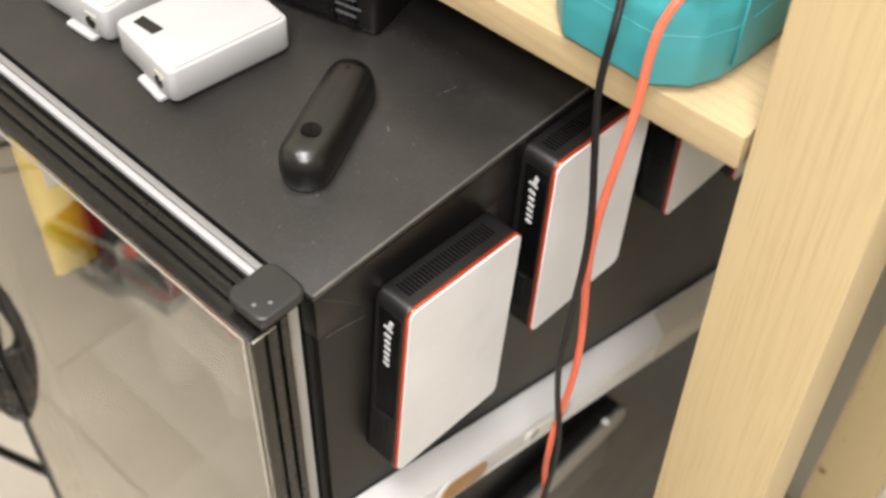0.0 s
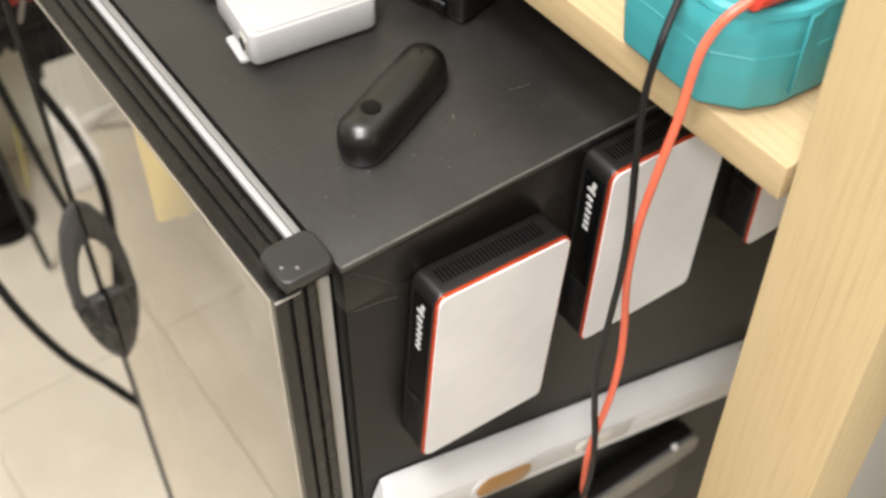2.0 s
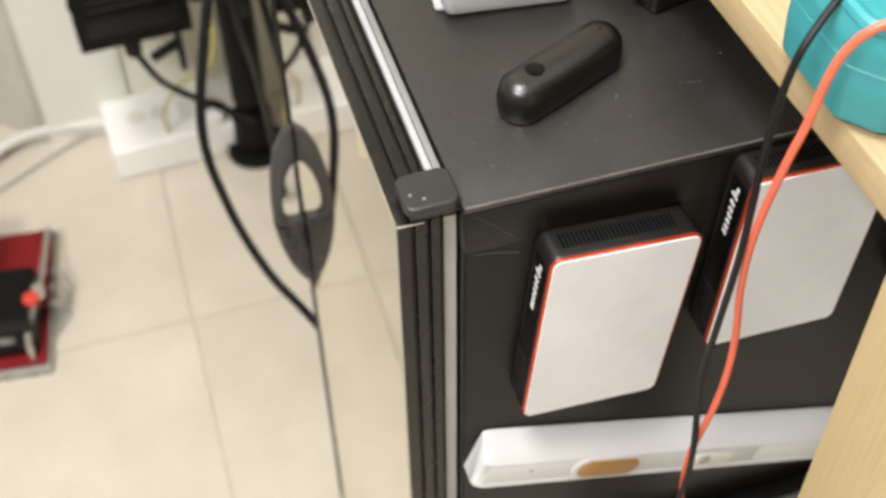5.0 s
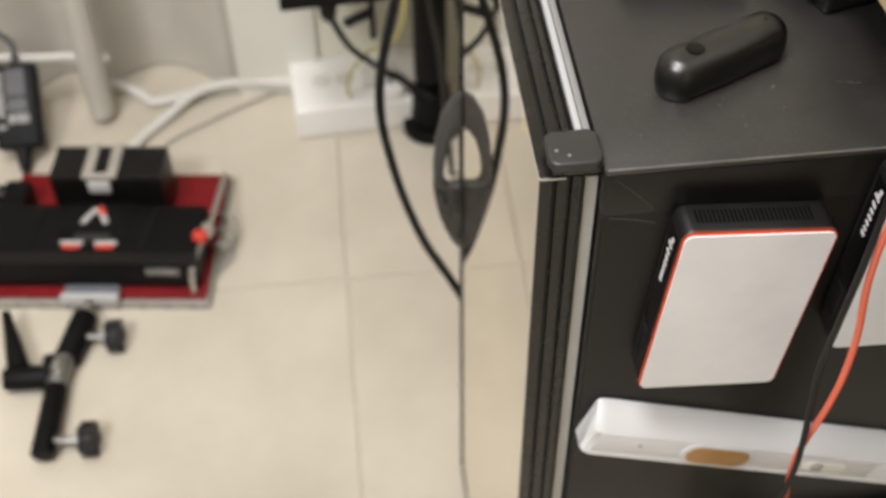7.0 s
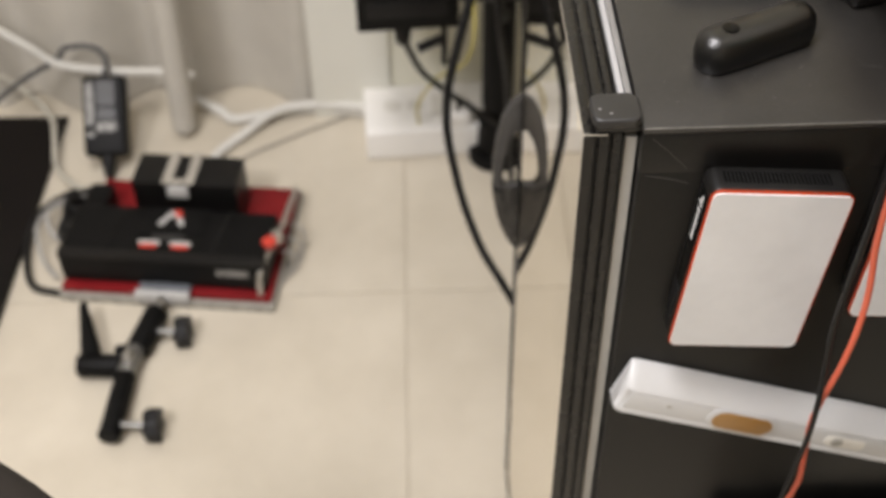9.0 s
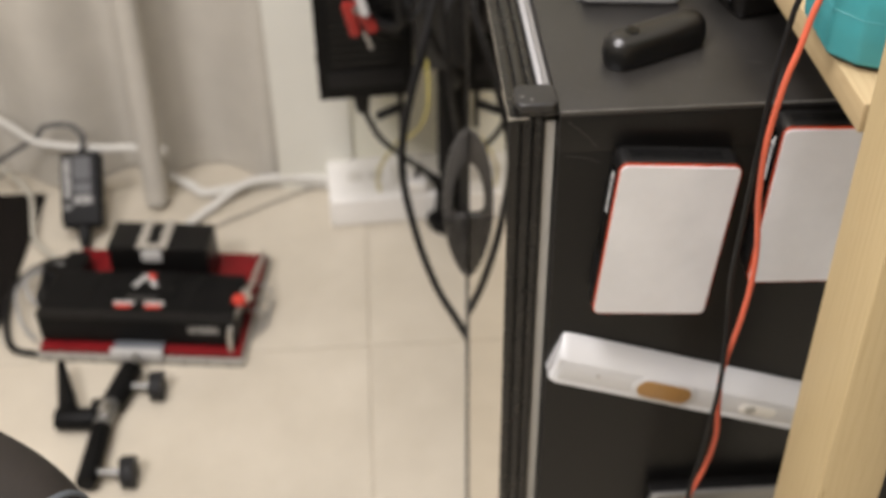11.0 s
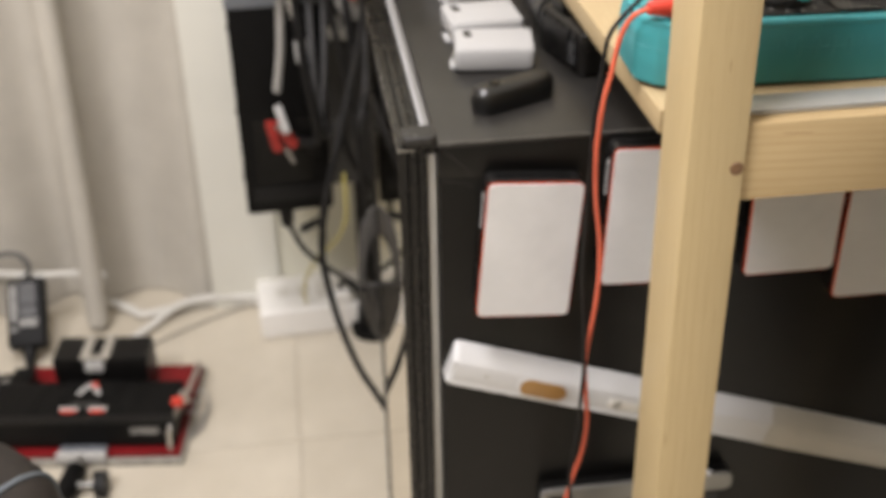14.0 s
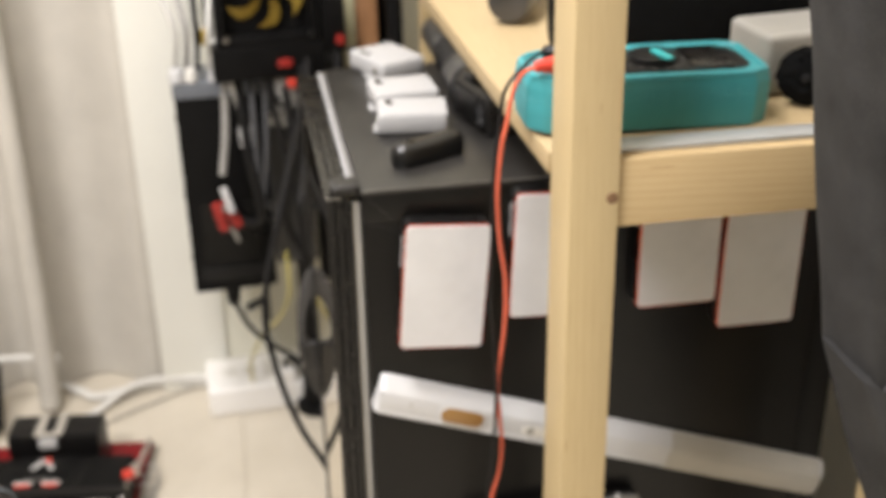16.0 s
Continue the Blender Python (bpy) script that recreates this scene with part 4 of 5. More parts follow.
# ---- on the shelf ----
def grey_case():
    root = thing("grey_case", pose(-0.267, 0.598, 0.9114, 0, 0, 6.5), "warm grey plastic case on the pine shelf", "case")
    part("shell", box(-0.0345, 0.0345, -0.052, 0.052, 0, 0.054, 0.007, 3), M_GREYP, root)
    part("lid_seam", box(-0.0347, 0.0347, -0.0522, 0.0522, 0.020, 0.0208, 0.0003), M_GREYC, root)
    return root


grey_case()


def round_brush():
    root = thing("round_brush", pose(-0.200, 0.575, 0.9114, 0, -10, -28), "round fuzzy black brush leaning on the grey case", "brush")
    bm = bmesh.new()
    bmesh.ops.create_icosphere(bm, subdivisions=4, radius=0.0245)
    for v in bm.verts:
        v.co = Vector((v.co.x * 0.42, v.co.y, v.co.z + 0.0250)) + v.co.normalized() * 0.0035 * noise.noise(v.co * 300)
    part("bristles", bm, M_BRISTLE, root)
    part("hub", cyl(0.0045, 0.004, 0.002, 16, 0.0005, pose(0.0095, 0, 0.0240, 0, 90, 0)), M_RUBBER, root)
    return root


round_brush()


def camera_bag():
    root = thing("black_lens_pouch", pose(-0.362, 0.43, 0.9114, 0, 0, 0), "black padded lens pouch lying on the shelf", "pouch")
    part("pouch", box(-0.05, 0.05, -0.03, 0.25, 0, 0.12, 0.02, 3), M_BRISTLE, root)
    part("buckle", cyl(0.005, 0.005, 0.003, 16, 0.0006, pose(0.0505, 0.042, 0.083, 0, 90, 0)), M_GREYP, root)
    return root


camera_bag()
torch(pose(-0.566, 0.420, 0.9114, 0, 0, 62), "black ribbed torch lying on the pine shelf")


# ---- black bag hanging at the rack's rear ----
def hanging_bag():
    root = thing("hanging_backpack", pose(0, 0, 0), "black woven fabric backpack hanging at the side of the rack", "backpack")

    def place(u, v):
        a = 2 * math.pi * u
        c, s = math.cos(a), math.sin(a)
        sq = lambda q: math.copysign(abs(q) ** 0.5, q)
        y = sq(s)
        drop = 0.075 * max(0.0, 0.5 + 0.5 * y) * (1 - v) ** 3
        return Vector((0.006 + 0.055 * sq(c) * (1 - 0.25 * v) + 0.004 * noise.noise((c * 2, s * 2, v * 6)), 0.606 - 0.095 * v + 0.084 * y * (1 - 0.06 * v), 0.790 + 0.52 * v - drop + 0.003 * noise.noise((c, s, 4))))
    bm = sheet(56, 26, place)
    bmesh.ops.remove_doubles(bm, verts=bm.verts[:], dist=0.0001)
    bmesh.ops.holes_fill(bm, edges=[e for e in bm.edges if e.is_boundary])
    bmesh.ops.recalc_face_normals(bm, faces=bm.faces[:])
    part("body", bm, M_FABRIC, root)
    seam = [place(-0.12 + 0.03 * k, 0.02) + Vector((0.001, 0, -0.002)) for k in range(9)]
    part("bottom_seam", tube(seam, 0.0035, 8, 3), M_SEAM, root, "grey piped seam")
    pk = prism([(0.514, 0.800), (0.548, 0.700), (0.606, 0.560), (0.652, 0.380), (0.750, 0.370), (0.750, 0.760)], 0.075, 0.02, 3, m=Matrix(((0, 0, 1, -0.020), (1, 0, 0, 0), (0, 1, 0, 0), (0, 0, 0, 1))))
    part("side_pocket", pk, M_FABRIC, root, "black drooping side pocket")
    part("strap", tube([(-0.01, 0.53, 1.29), (-0.05, 0.58, 1.38), (-0.085, 0.650, 1.42)], 0.008, 8), M_FABRIC, root)
    return root


hanging_bag()


# ---- gear on the floor ----
def power_rig():
    """Red tray with a black battery body on it, held on a clamp arm."""
    root = thing("battery_rig", pose(-1.022, -0.2665, 0, 0, 0, -7.0), "black battery station strapped on a red tray on the floor", "battery station")
    # local x runs across, away from the curtain; local y along the tray
    part("acrylic_base", box(-0.118, 0.118, -0.152, 0.152, 0.0, 0.012, 0.003), M_ACRYLB, root, "clear acrylic base plate")
    part("tray", box(-0.112, 0.112, -0.148, 0.148, 0.0125, 0.022, 0.003), M_REDPL, root, "dark red lacquered tray")
    body = part("battery_body", box(-0.004, 0.1005, -0.147, 0.141, 0.0225, 0.074, 0.007, 3), M_MATTE, root, "black ribbed battery body")
    for y in (-0.082, 0.066):
        part("crease", tube([(0.0, y + 0.012, 0.0740), (0.04, y + 0.004, 0.0742), (0.078, y, 0.0740)], 0.0016, 6, 3), M_INLAY, body)
    part("raised_panel", box(-0.002, 0.050, -0.046, 0.046, 0.0741, 0.0762, 0.0012), M_MATTE, body)
    part("grey_plate", box(0.0505, 0.0630, -0.024, 0.022, 0.0741, 0.0750, 0.0005), M_LABEL, body, "dull grey plate under the mark")
    part("front_lip", box(0.0862, 0.1010, -0.146, 0.140, 0.0700, 0.0765, 0.0022), M_PLAST, body, "satin black rounded lip")
    part("rating_label", box(0.1000, 0.1008, 0.074, 0.118, 0.0500, 0.0620), M_GREYL, body, "worn beige rating label")
    for s in (-1, 1):
        b = box(-0.015, 0.015, -0.0036, 0.0036, 0, 0.0012, 0.0)
        bmesh.ops.transform(b, matrix=pose(0.0215, s * 0.0085 - 0.002, 0.0763, 0, 0, 30 * s), verts=b.verts[:])
        part("printed_chevron", b, M_LOGO, body)
    tip = box(-0.0075, 0.0075, -0.0040, 0.0040, 0, 0.0016, 0.0)
    bmesh.ops.transform(tip, matrix=pose(0.0125, 0.0040, 0.0763, 0, 0, 30), verts=tip.verts[:])
    part("printed_tip", tip, M_CORALD, body, "red tip of the printed mark")
    for s in (-1, 1):
        part("label", box(0.0650, 0.0712, s * 0.022 - 0.017, s * 0.022 + 0.012, 0.0742, 0.0756), M_LOGO, body)
        part("label", box(0.0713, 0.0780, s * 0.022 - 0.014, s * 0.022 + 0.009, 0.0742, 0.0756), M_CORALD, body)
    pack = part("battery_pack", box(-0.087, -0.024, -0.072, 0.080, 0.0225, 0.101, 0.005), M_PLAST, root, "black battery pack")
    part("strap", box(-0.0885, -0.0225, -0.026, -0.012, 0.1013, 0.1033, 0.0005), M_STRAP, pack, "beige-grey webbing strap")
    part("strap", box(-0.0885, -0.0225, 0.006, 0.020, 0.1013, 0.1033, 0.0005), M_STRAP, pack, "beige-grey webbing strap")
    part("strap_bar", box(-0.0320, -0.0218, -0.026, 0.020, 0.1013, 0.1036, 0.0010), M_STRAP, pack)
    part("buckle", box(-0.0237, -0.0165, -0.018, 0.012, 0.080, 0.0975, 0.0020), M_LOGO, pack, "white plastic buckle")
    part("bracket", box(0.1012, 0.1130, -0.036, 0.036, 0.0225, 0.0300, 0.001), M_SLATE, root, "grey bracket plate")
    part("bracket_front", box(0.1132, 0.1230, -0.040, 0.036, 0.0125, 0.0290, 0.002), M_LOGO, root, "white bracket edge")
    for k in range(9):
        part("acrylic_notch", box(0.1178, 0.1190, -0.135 + 0.033 * k, -0.133 + 0.033 * k, 0.001, 0.011), M_SEAM, root)
    part("rod", tube([(-0.100, 0.146, 0.034), (-0.055, 0.147, 0.046), (0.03, 0.148, 0.068), (0.080, 0.139, 0.068), (0.104, 0.134, 0.056), (0.107, 0.133, 0.024)], 0.0040, 8, 6), M_STEEL, root, "bent steel rod")
    part("rod_knob", cyl(0.010, 0.010, 0.012, 16, 0.002, pose(0.056, 0.141, 0.068)), M_CORALD, root, "red knob")
    part("rod_collar", cyl(0.007, 0.007, 0.018, 14, 0.001, pose(0.044, 0.149, 0.066)), M_STEEL, root)
    for k in range(4):
        part("wire_stay", box(0.060, 0.100, 0.085, 0.128, 0.060, 0.066, 0.001) if k == 0 else tube([(-0.06 + 0.03 * k, 0.135, 0.03), (-0.05 + 0.03 * k, 0.165, 0.03 + 0.004 * k), (-0.03 + 0.02 * k, 0.172, 0.008), (0.02 + 0.015 * k, 0.150, 0.005)], 0.0016, 6, 6), M_GREYC, root, "thin pale cable")
    for k in range(5):
        part("lead", tube([(0.0 + 0.014 * k, -0.140, 0.055), (-0.01 + 0.012 * k, -0.165, 0.060 - 0.006 * k), (-0.045 + 0.012 * k, -0.178, 0.035), (-0.085 + 0.01 * k, -0.165, 0.012)], 0.004, 7, 6), M_RUBBER, root, "short black lead")
    part("end_block", box(-0.06, 0.03, -0.146, -0.112, 0.0225, 0.062, 0.005), M_MATTE, root)
    return root


power_rig()


def clamp_arm():
    root = thing("clamp_arm", pose(0, 0, 0), "black articulated clamp arm with knobs lying on the floor", "clamp arm")

    def rod(a, b, r, nm, mat, bev=0.002, lab="", n=18, r2=None):
        p, q = Vector(a), Vector(b)
        m = Matrix.Translation(p) @ (q - p).to_track_quat("Z", "Y").to_matrix().to_4x4()
        return part(nm, cyl(r, r2 or r, (q - p).length, n, bev, m), mat, root, lab)
    rod((-0.905, -0.282, 0.022), (-0.880, -0.287, 0.020), 0.007, "stud", M_STEEL)
    rod((-0.880, -0.287, 0.018), (-0.812, -0.305, 0.018), 0.0165, "upper_arm", M_MATTE)
    rod((-0.812, -0.306, 0.020), (-0.770, -0.314, 0.020), 0.0125, "joint", M_ALUB, lab="bare metal joint")
    rod((-0.770, -0.313, 0.018), (-0.672, -0.320, 0.018), 0.0140, "lower_arm", M_MATTE)
    rod((-0.800, -0.309, 0.033), (-0.782, -0.312, 0.033), 0.0075, "joint_pin", M_STEEL, lab="bright steel pin")
    rod((-0.800, -0.318, 0.018), (-0.800, -0.330, 0.018), 0.018, "joint_cap", M_MATTE, 0.003)
    rod((-0.786, -0.322, 0.019), (-0.789, -0.378, 0.019), 0.0155, "lever_hub", M_MATTE, 0.004)
    rod((-0.795, -0.360, 0.024), (-0.884, -0.385, 0.034), 0.0145, "lever", M_MATTE, 0.002, "tapered black lever", 18, 0.0055)
    for x, y, s in ((-0.845, -0.292, 0.048), (-0.692, -0.318, 0.055)):
        rod((x, y, 0.019), (x + 0.004, y + s - 0.010, 0.019), 0.0055, "knob_stem", M_ALUB, lab="bare steel stem")
        k = rod((x + 0.004, y + s - 0.012, 0.021), (x + 0.006, y + s + 0.006, 0.021), 0.0185, "knob", M_RUBBER, 0.004, "black star knob", 14)
        for j in range(5):
            a = radians(72 * j + 20)
            rod((x + 0.004 + 0.017 * math.cos(a), y + s - 0.013, 0.021 + 0.017 * math.sin(a)), (x + 0.005 + 0.017 * math.cos(a), y + s + 0.007, 0.021 + 0.017 * math.sin(a)), 0.0055, "knob_lobe", M_RUBBER, 0.0015, n=10)
    return root


clamp_arm()


def power_brick():
    root = thing("power_brick", pose(-1.198, -0.402, 0.010, 0, 42, 2), "black power brick with worn grey label propped on the floor", "power adapter")
    # local -x runs up along the brick
    part("case", box(-0.132, -0.01, -0.033, 0.031, 0.0, 0.033, 0.006, 3), M_MATTE, root)
    for ya, yb, xa, xb, mt in ((-0.028, -0.016, -0.122, -0.056, M_GREYL), (-0.012, 0.016, -0.124, -0.086, M_LABEL), (-0.012, 0.016, -0.082, -0.064, M_LABEL), (-0.012, 0.018, -0.060, -0.046, M_GREYL), (-0.028, -0.016, -0.046, -0.038, M_GREYL)):
        part("label_patch", box(xa, xb, ya, yb, 0.0328, 0.0333), mt, root, "worn patch of a printed label")
    part("stem", cyl(0.013, 0.007, 0.034, 14, 0.001, pose(-0.012, 0.0, 0.017, 0, 90, 0)), M_RUBBER, root)
    part("cable", tube([(0.02, 0.0, 0.017), (0.05, 0.0, 0.028), (0.08, -0.01, 0.040), (0.10, -0.02, 0.052)], 0.003, 8), M_RUBBER, root)
    return root


power_brick()


def dark_board():
    root = thing("black_board", pose(-1.080, -0.534, 0, 0, 0, -1.8), "black flat board lying at an angle on the floor", "board")
    part("panel", box(-0.24, 0.24, -0.26, 0.03, 0, 0.010, 0.002), M_BOARD, root)
    part("edge", box(-0.2405, 0.2405, 0.0305, 0.034, 0.001, 0.012, 0.001), M_BOARD, root)
    return root


dark_board()


def seat():
    """Dark padded stool, a long rounded roll on four legs."""
    root = thing("padded_stool", pose(-0.088, -0.277, 0, 0, 0, -31.5), "dark brown padded stool with grey piping on four legs", "stool")
    sq = lambda q, k: math.copysign(abs(q) ** k, q)
    half, long, mid, tall = 0.145, 0.165, 0.628, 0.058

    def place(u, v):
        a, e = 2 * math.pi * u, math.pi * (v - 0.5)
        return Vector((half * sq(math.cos(e), 0.5) * sq(math.cos(a), 0.6), long * sq(math.cos(e), 0.5) * sq(math.sin(a), 0.6) + 0.002 * noise.noise((u * 9, v * 5, 1)), mid + tall * sq(math.sin(e), 0.75)))
    bm = sheet(64, 28, place)
    bmesh.ops.remove_doubles(bm, verts=bm.verts[:], dist=0.0002)
    bmesh.ops.recalc_face_normals(bm, faces=bm.faces[:])
    part("cushion", bm, M_DARKB, root)
    def within(x, y, z):
        return (abs(x / half) ** (10 / 3) + abs(y / long) ** (10 / 3)) ** 1.2 + abs(z / tall) ** (8 / 3) < 1

    ring = []
    for k in range(49):
        c, d, r = math.cos(2 * math.pi * k / 48), math.sin(2 * math.pi * k / 48), 0.0
        while within(r * c, 0.118, r * d):
            r += 0.0005
        ring.append((r * c, 0.118, mid + r * d))
    part("piping", tube(ring, 0.0024, 8, 3), M_PIPING, root, "blue-grey piping")
    for x in (-0.10, 0.10):
        for y in (-0.12, 0.12):
            part("leg", cyl(0.012, 0.014, 0.592, 14, 0.002, pose(x, y, 0)), M_MATTE, root)
    return root


seat()


def white_unit():
    root = thing("white_power_box", pose(-1.265, 0.075, 0, 0, 0, 3), "white plastic power box lying on the floor at the wall", "power box")
    part("case", box(-0.055, 0.062, -0.085, 0.112, 0, 0.055, 0.006, 3), M_BRIGHT, root)
    part("plug_face", box(-0.02, 0.03, 0.02, 0.075, 0.0545, 0.058, 0.002), M_CREAM, root)
    for y in (-0.04, -0.005):
        part("socket", cyl(0.014, 0.014, 0.0012, 18, m=pose(0.0, y, 0.0546)), M_CREAM, root)
    plug = part("mains_plug", box(0.030, 0.062, 0.040, 0.076, 0.0552, 0.080, 0.005, 3), M_BRIGHT, root, "white mains plug")
    part("plug_cord", tube([(0.046, 0.058, 0.080), (0.050, 0.062, 0.095), (0.064, 0.075, 0.098), (0.078, 0.092, 0.070), (0.082, 0.100, 0.030)], 0.004, 8), M_RUBBER, plug, "black cord")
    return root


white_unit()

for pts, r in (([(-1.345, -0.285, 0.014), (-1.320, -0.245, 0.010), (-1.298, -0.221, 0.010), (-1.310, -0.164, 0.010), (-1.318, -0.100, 0.010), (-1.312, -0.040, 0.010), (-1.300, 0.0, 0.012)], 0.008),
               ([(-1.300, -0.005, 0.024), (-1.312, -0.080, 0.024), (-1.300, -0.150, 0.024), (-1.255, -0.205, 0.012), (-1.211, -0.242, 0.010), (-1.150, -0.262, 0.012), (-1.120, -0.262, 0.030)], 0.0075),
               ([(-1.34, -0.66, 0.10), (-1.36, -0.600, 0.062), (-1.350, -0.555, 0.034), (-1.305, -0.514, 0.022), (-1.25, -0.497, 0.022), (-1.193, -0.485, 0.012), (-1.152, -0.452, 0.010), (-1.140, -0.425, 0.010)], 0.0048),
               ([(-1.285, -0.270, 0.110), (-1.295, -0.324, 0.111), (-1.295, -0.402, 0.1155), (-1.295, -0.473, 0.130), (-1.295, -0.507, 0.160), (-1.295, -0.537, 0.186), (-1.30, -0.60, 0.235), (-1.32, -0.72, 0.30)], 0.006)):
    single("white_cable", tube(pts, r, 8), M_CABLEG if pts[0][1] < -0.6 else M_CABLEW, HERE, "thick white sleeved cable lying loose on the floor" if pts[-1][2] < 0.2 else "cream cable hanging along the foot of the curtain", "cable")
single("grey_cable", tube([(-1.31, -0.03, 0.004), (-1.2836, -0.083, 0.004), (-1.246, -0.146, 0.004), (-1.209, -0.200, 0.004), (-1.150, -0.245, 0.006)], 0.0022, 6), M_STRAP, HERE, "thin beige cable lying on the floor tiles", "cable")
single("dark_grey_cable", tube([(-1.305, -0.60, 0.05), (-1.305, -0.535, 0.098), (-1.305, -0.480, 0.131), (-1.305, -0.4605, 0.153), (-1.300, -0.418, 0.157), (-1.290, -0.399, 0.140), (-1.275, -0.404, 0.118)], 0.004, 8), M_SEAM, HERE, "dark grey adapter cable looping at the foot of the curtain", "cable")


# ---- computer parts on a pole by the wall ----
def pole_stand():
    root = thing("pole_stand", pose(-1.205, 0.194, 0), "black tubular pole stand with a round foot", "stand")
    part("foot", cyl(0.045, 0.041, 0.018, 28, 0.004), M_MATTE, root)
    part("collar", cyl(0.031, 0.027, 0.06, 24, 0.003, pose(0, 0, 0.018)), M_MATTE, root)
    part("pole", cyl(0.024, 0.024, 1.25, 20, 0.002, pose(0, 0, 0.10)), M_MATTE, root)
    part("cross_arm", box(-0.02, 0.05, -0.16, 0.16, 0.60, 0.625, 0.003), M_MATTE, root)
    return root


pole_stand()


def supply():
    root = thing("power_supply", pose(-1.130, 0.056, 0.322, 0, 0, 3), "black boxed power supply hanging on the pole stand", "power supply")
    part("case", box(-0.045, 0.045, -0.058, 0.075, 0, 0.333, 0.003), M_MATTE, root)
    part("top_plate", box(-0.047, 0.047, -0.060, 0.076, 0.3333, 0.358, 0.002), M_SLATE, root, "blue-grey top plate")
    for z in (0.06, 0.17, 0.30):
        part("screw", cyl(0.005, 0.004, 0.0025, 12, 0.001, pose(0.030, -0.0575, z, 90, 0, 0)), M_RUBBER, root)
    for k in range(9):
        part("vent_slot", box(0.0448, 0.0454, -0.040 + 0.0005 * k, 0.050, 0.055 + 0.012 * k, 0.059 + 0.012 * k), M_INLAY, root, "gloss black vent slot")
    part("socket_panel", box(0.0452, 0.047, -0.045, 0.060, 0.02, 0.045, 0.0006), M_RUBBER, root)
    part("inlet_plug", cyl(0.010, 0.015, 0.05, 14, 0.003, pose(0.0, 0.002, -0.0505)), M_RUBBER, root)
    part("cord", tube([(0.0, 0.003, -0.045), (0.0, 0.010, -0.065), (0.0, 0.027, -0.103), (0.0, 0.060, -0.139), (0.0, 0.108, -0.182), (-0.01, 0.135, -0.215)], 0.0045, 8), M_RUBBER, root)
    part("side_plug", tube([(0.0, 0.022, -0.063), (0.0, 0.040, -0.055), (0.0, 0.057, -0.048)], 0.0068, 10), M_RUBBER, root)
    part("drop_cable", tube([(0.0, 0.057, 0.004), (0.001, 0.058, -0.045), (0.0, 0.058, -0.090)], 0.0042, 8), M_RUBBER, root)
    return root


supply()


def fan_board():
    root = thing("cooling_fan", pose(-1.02, 0.147, 0.755, 0, 0, 6), "black case fan with gold blades in a square frame", "fan")
    flip = Matrix(((0, 0, 1, 0), (1, 0, 0, 0), (0, 1, 0, 0), (0, 0, 0, 1)))
    w = 0.150
    bm = bmesh.new()
    for a in ((-w / 2, -w / 2 + 0.012, 0, w), (w / 2 - 0.012, w / 2, 0, w)):
        box(-0.015, 0.015, a[0], a[1], a[2], a[3], 0.001, bm=bm)
    box(-0.015, 0.015, -w / 2 + 0.012, w / 2 - 0.012, 0, 0.012, 0.001, bm=bm)
    box(-0.015, 0.015, -w / 2 + 0.012, w / 2 - 0.012, w - 0.012, w, 0.001, bm=bm)
    box(-0.015, -0.010, -w / 2 + 0.01, w / 2 - 0.01, 0.01, w - 0.01, 0, bm=bm)
    part("frame", bm, M_MATTE, root)
    part("hub", cyl(0.020, 0.020, 0.012, 24, 0.002, pose(-0.002, 0, w / 2 + 0.01, 0, 90, 0)), M_MATTE, root)
    for k in range(7):
        def blade(u, v, k=k):
            a = radians(51.4 * k + 26 * v * v + (u - 0.5) * (22 + 5 * v))
            rr = 0.019 + 0.043 * v
            return Vector((0.002 + 0.008 * (u - 0.5), rr * math.sin(a), w / 2 + 0.01 + rr * math.cos(a)))
        b = sheet(4, 8, blade)
        bmesh.ops.solidify(b, geom=b.faces[:], thickness=0.0012)
        part("blade", b, M_BRASS, root, "gold fan blade")
    for y in (-0.062, 0.062):
        part("screw", cyl(0.004, 0.004, 0.002, 12, m=pose(0.0152, y, 0.012, 0, 90, 0)), M_STEEL, root)
    part("bracket", box(-0.02, 0.018, -0.083, 0.080, -0.05, -0.0005, 0.002), M_MATTE, root)
    part("bracket_tail", box(-0.02, 0.010, 0.0805, 0.114, -0.022, 0.060, 0.002), M_MATTE, root)
    for y, z, mt, lab in ((0.020, -0.028, M_REDCLIP, "small red switch"), (0.0275, -0.060, M_CORALD, "small orange-red switch"), (0.104, -0.002, M_REDCLIP, "small red switch")):
        part("switch", box(0.008, 0.022, y - (0.0105 if z == -0.028 else 0.006), y + (0.0105 if z == -0.028 else 0.006), z - 0.006, z + 0.006, 0.002), mt, root, lab)
    part("cover_plate", prism([(0.003, -0.0505), (0.004, -0.074), (0.012, -0.092), (0.024, -0.100), (0.037, -0.100), (0.037, -0.0505)], 0.004, 0.0008, m=Matrix.Translation((0.006, 0, 0)) @ flip), M_GREYL, root, "worn grey metal cover plate")
    return root


fan_board()


def hung_cable(name, pts, r, mat, label):
    return single(name, tube(pts, r, 8), mat, HERE, label, "cable")


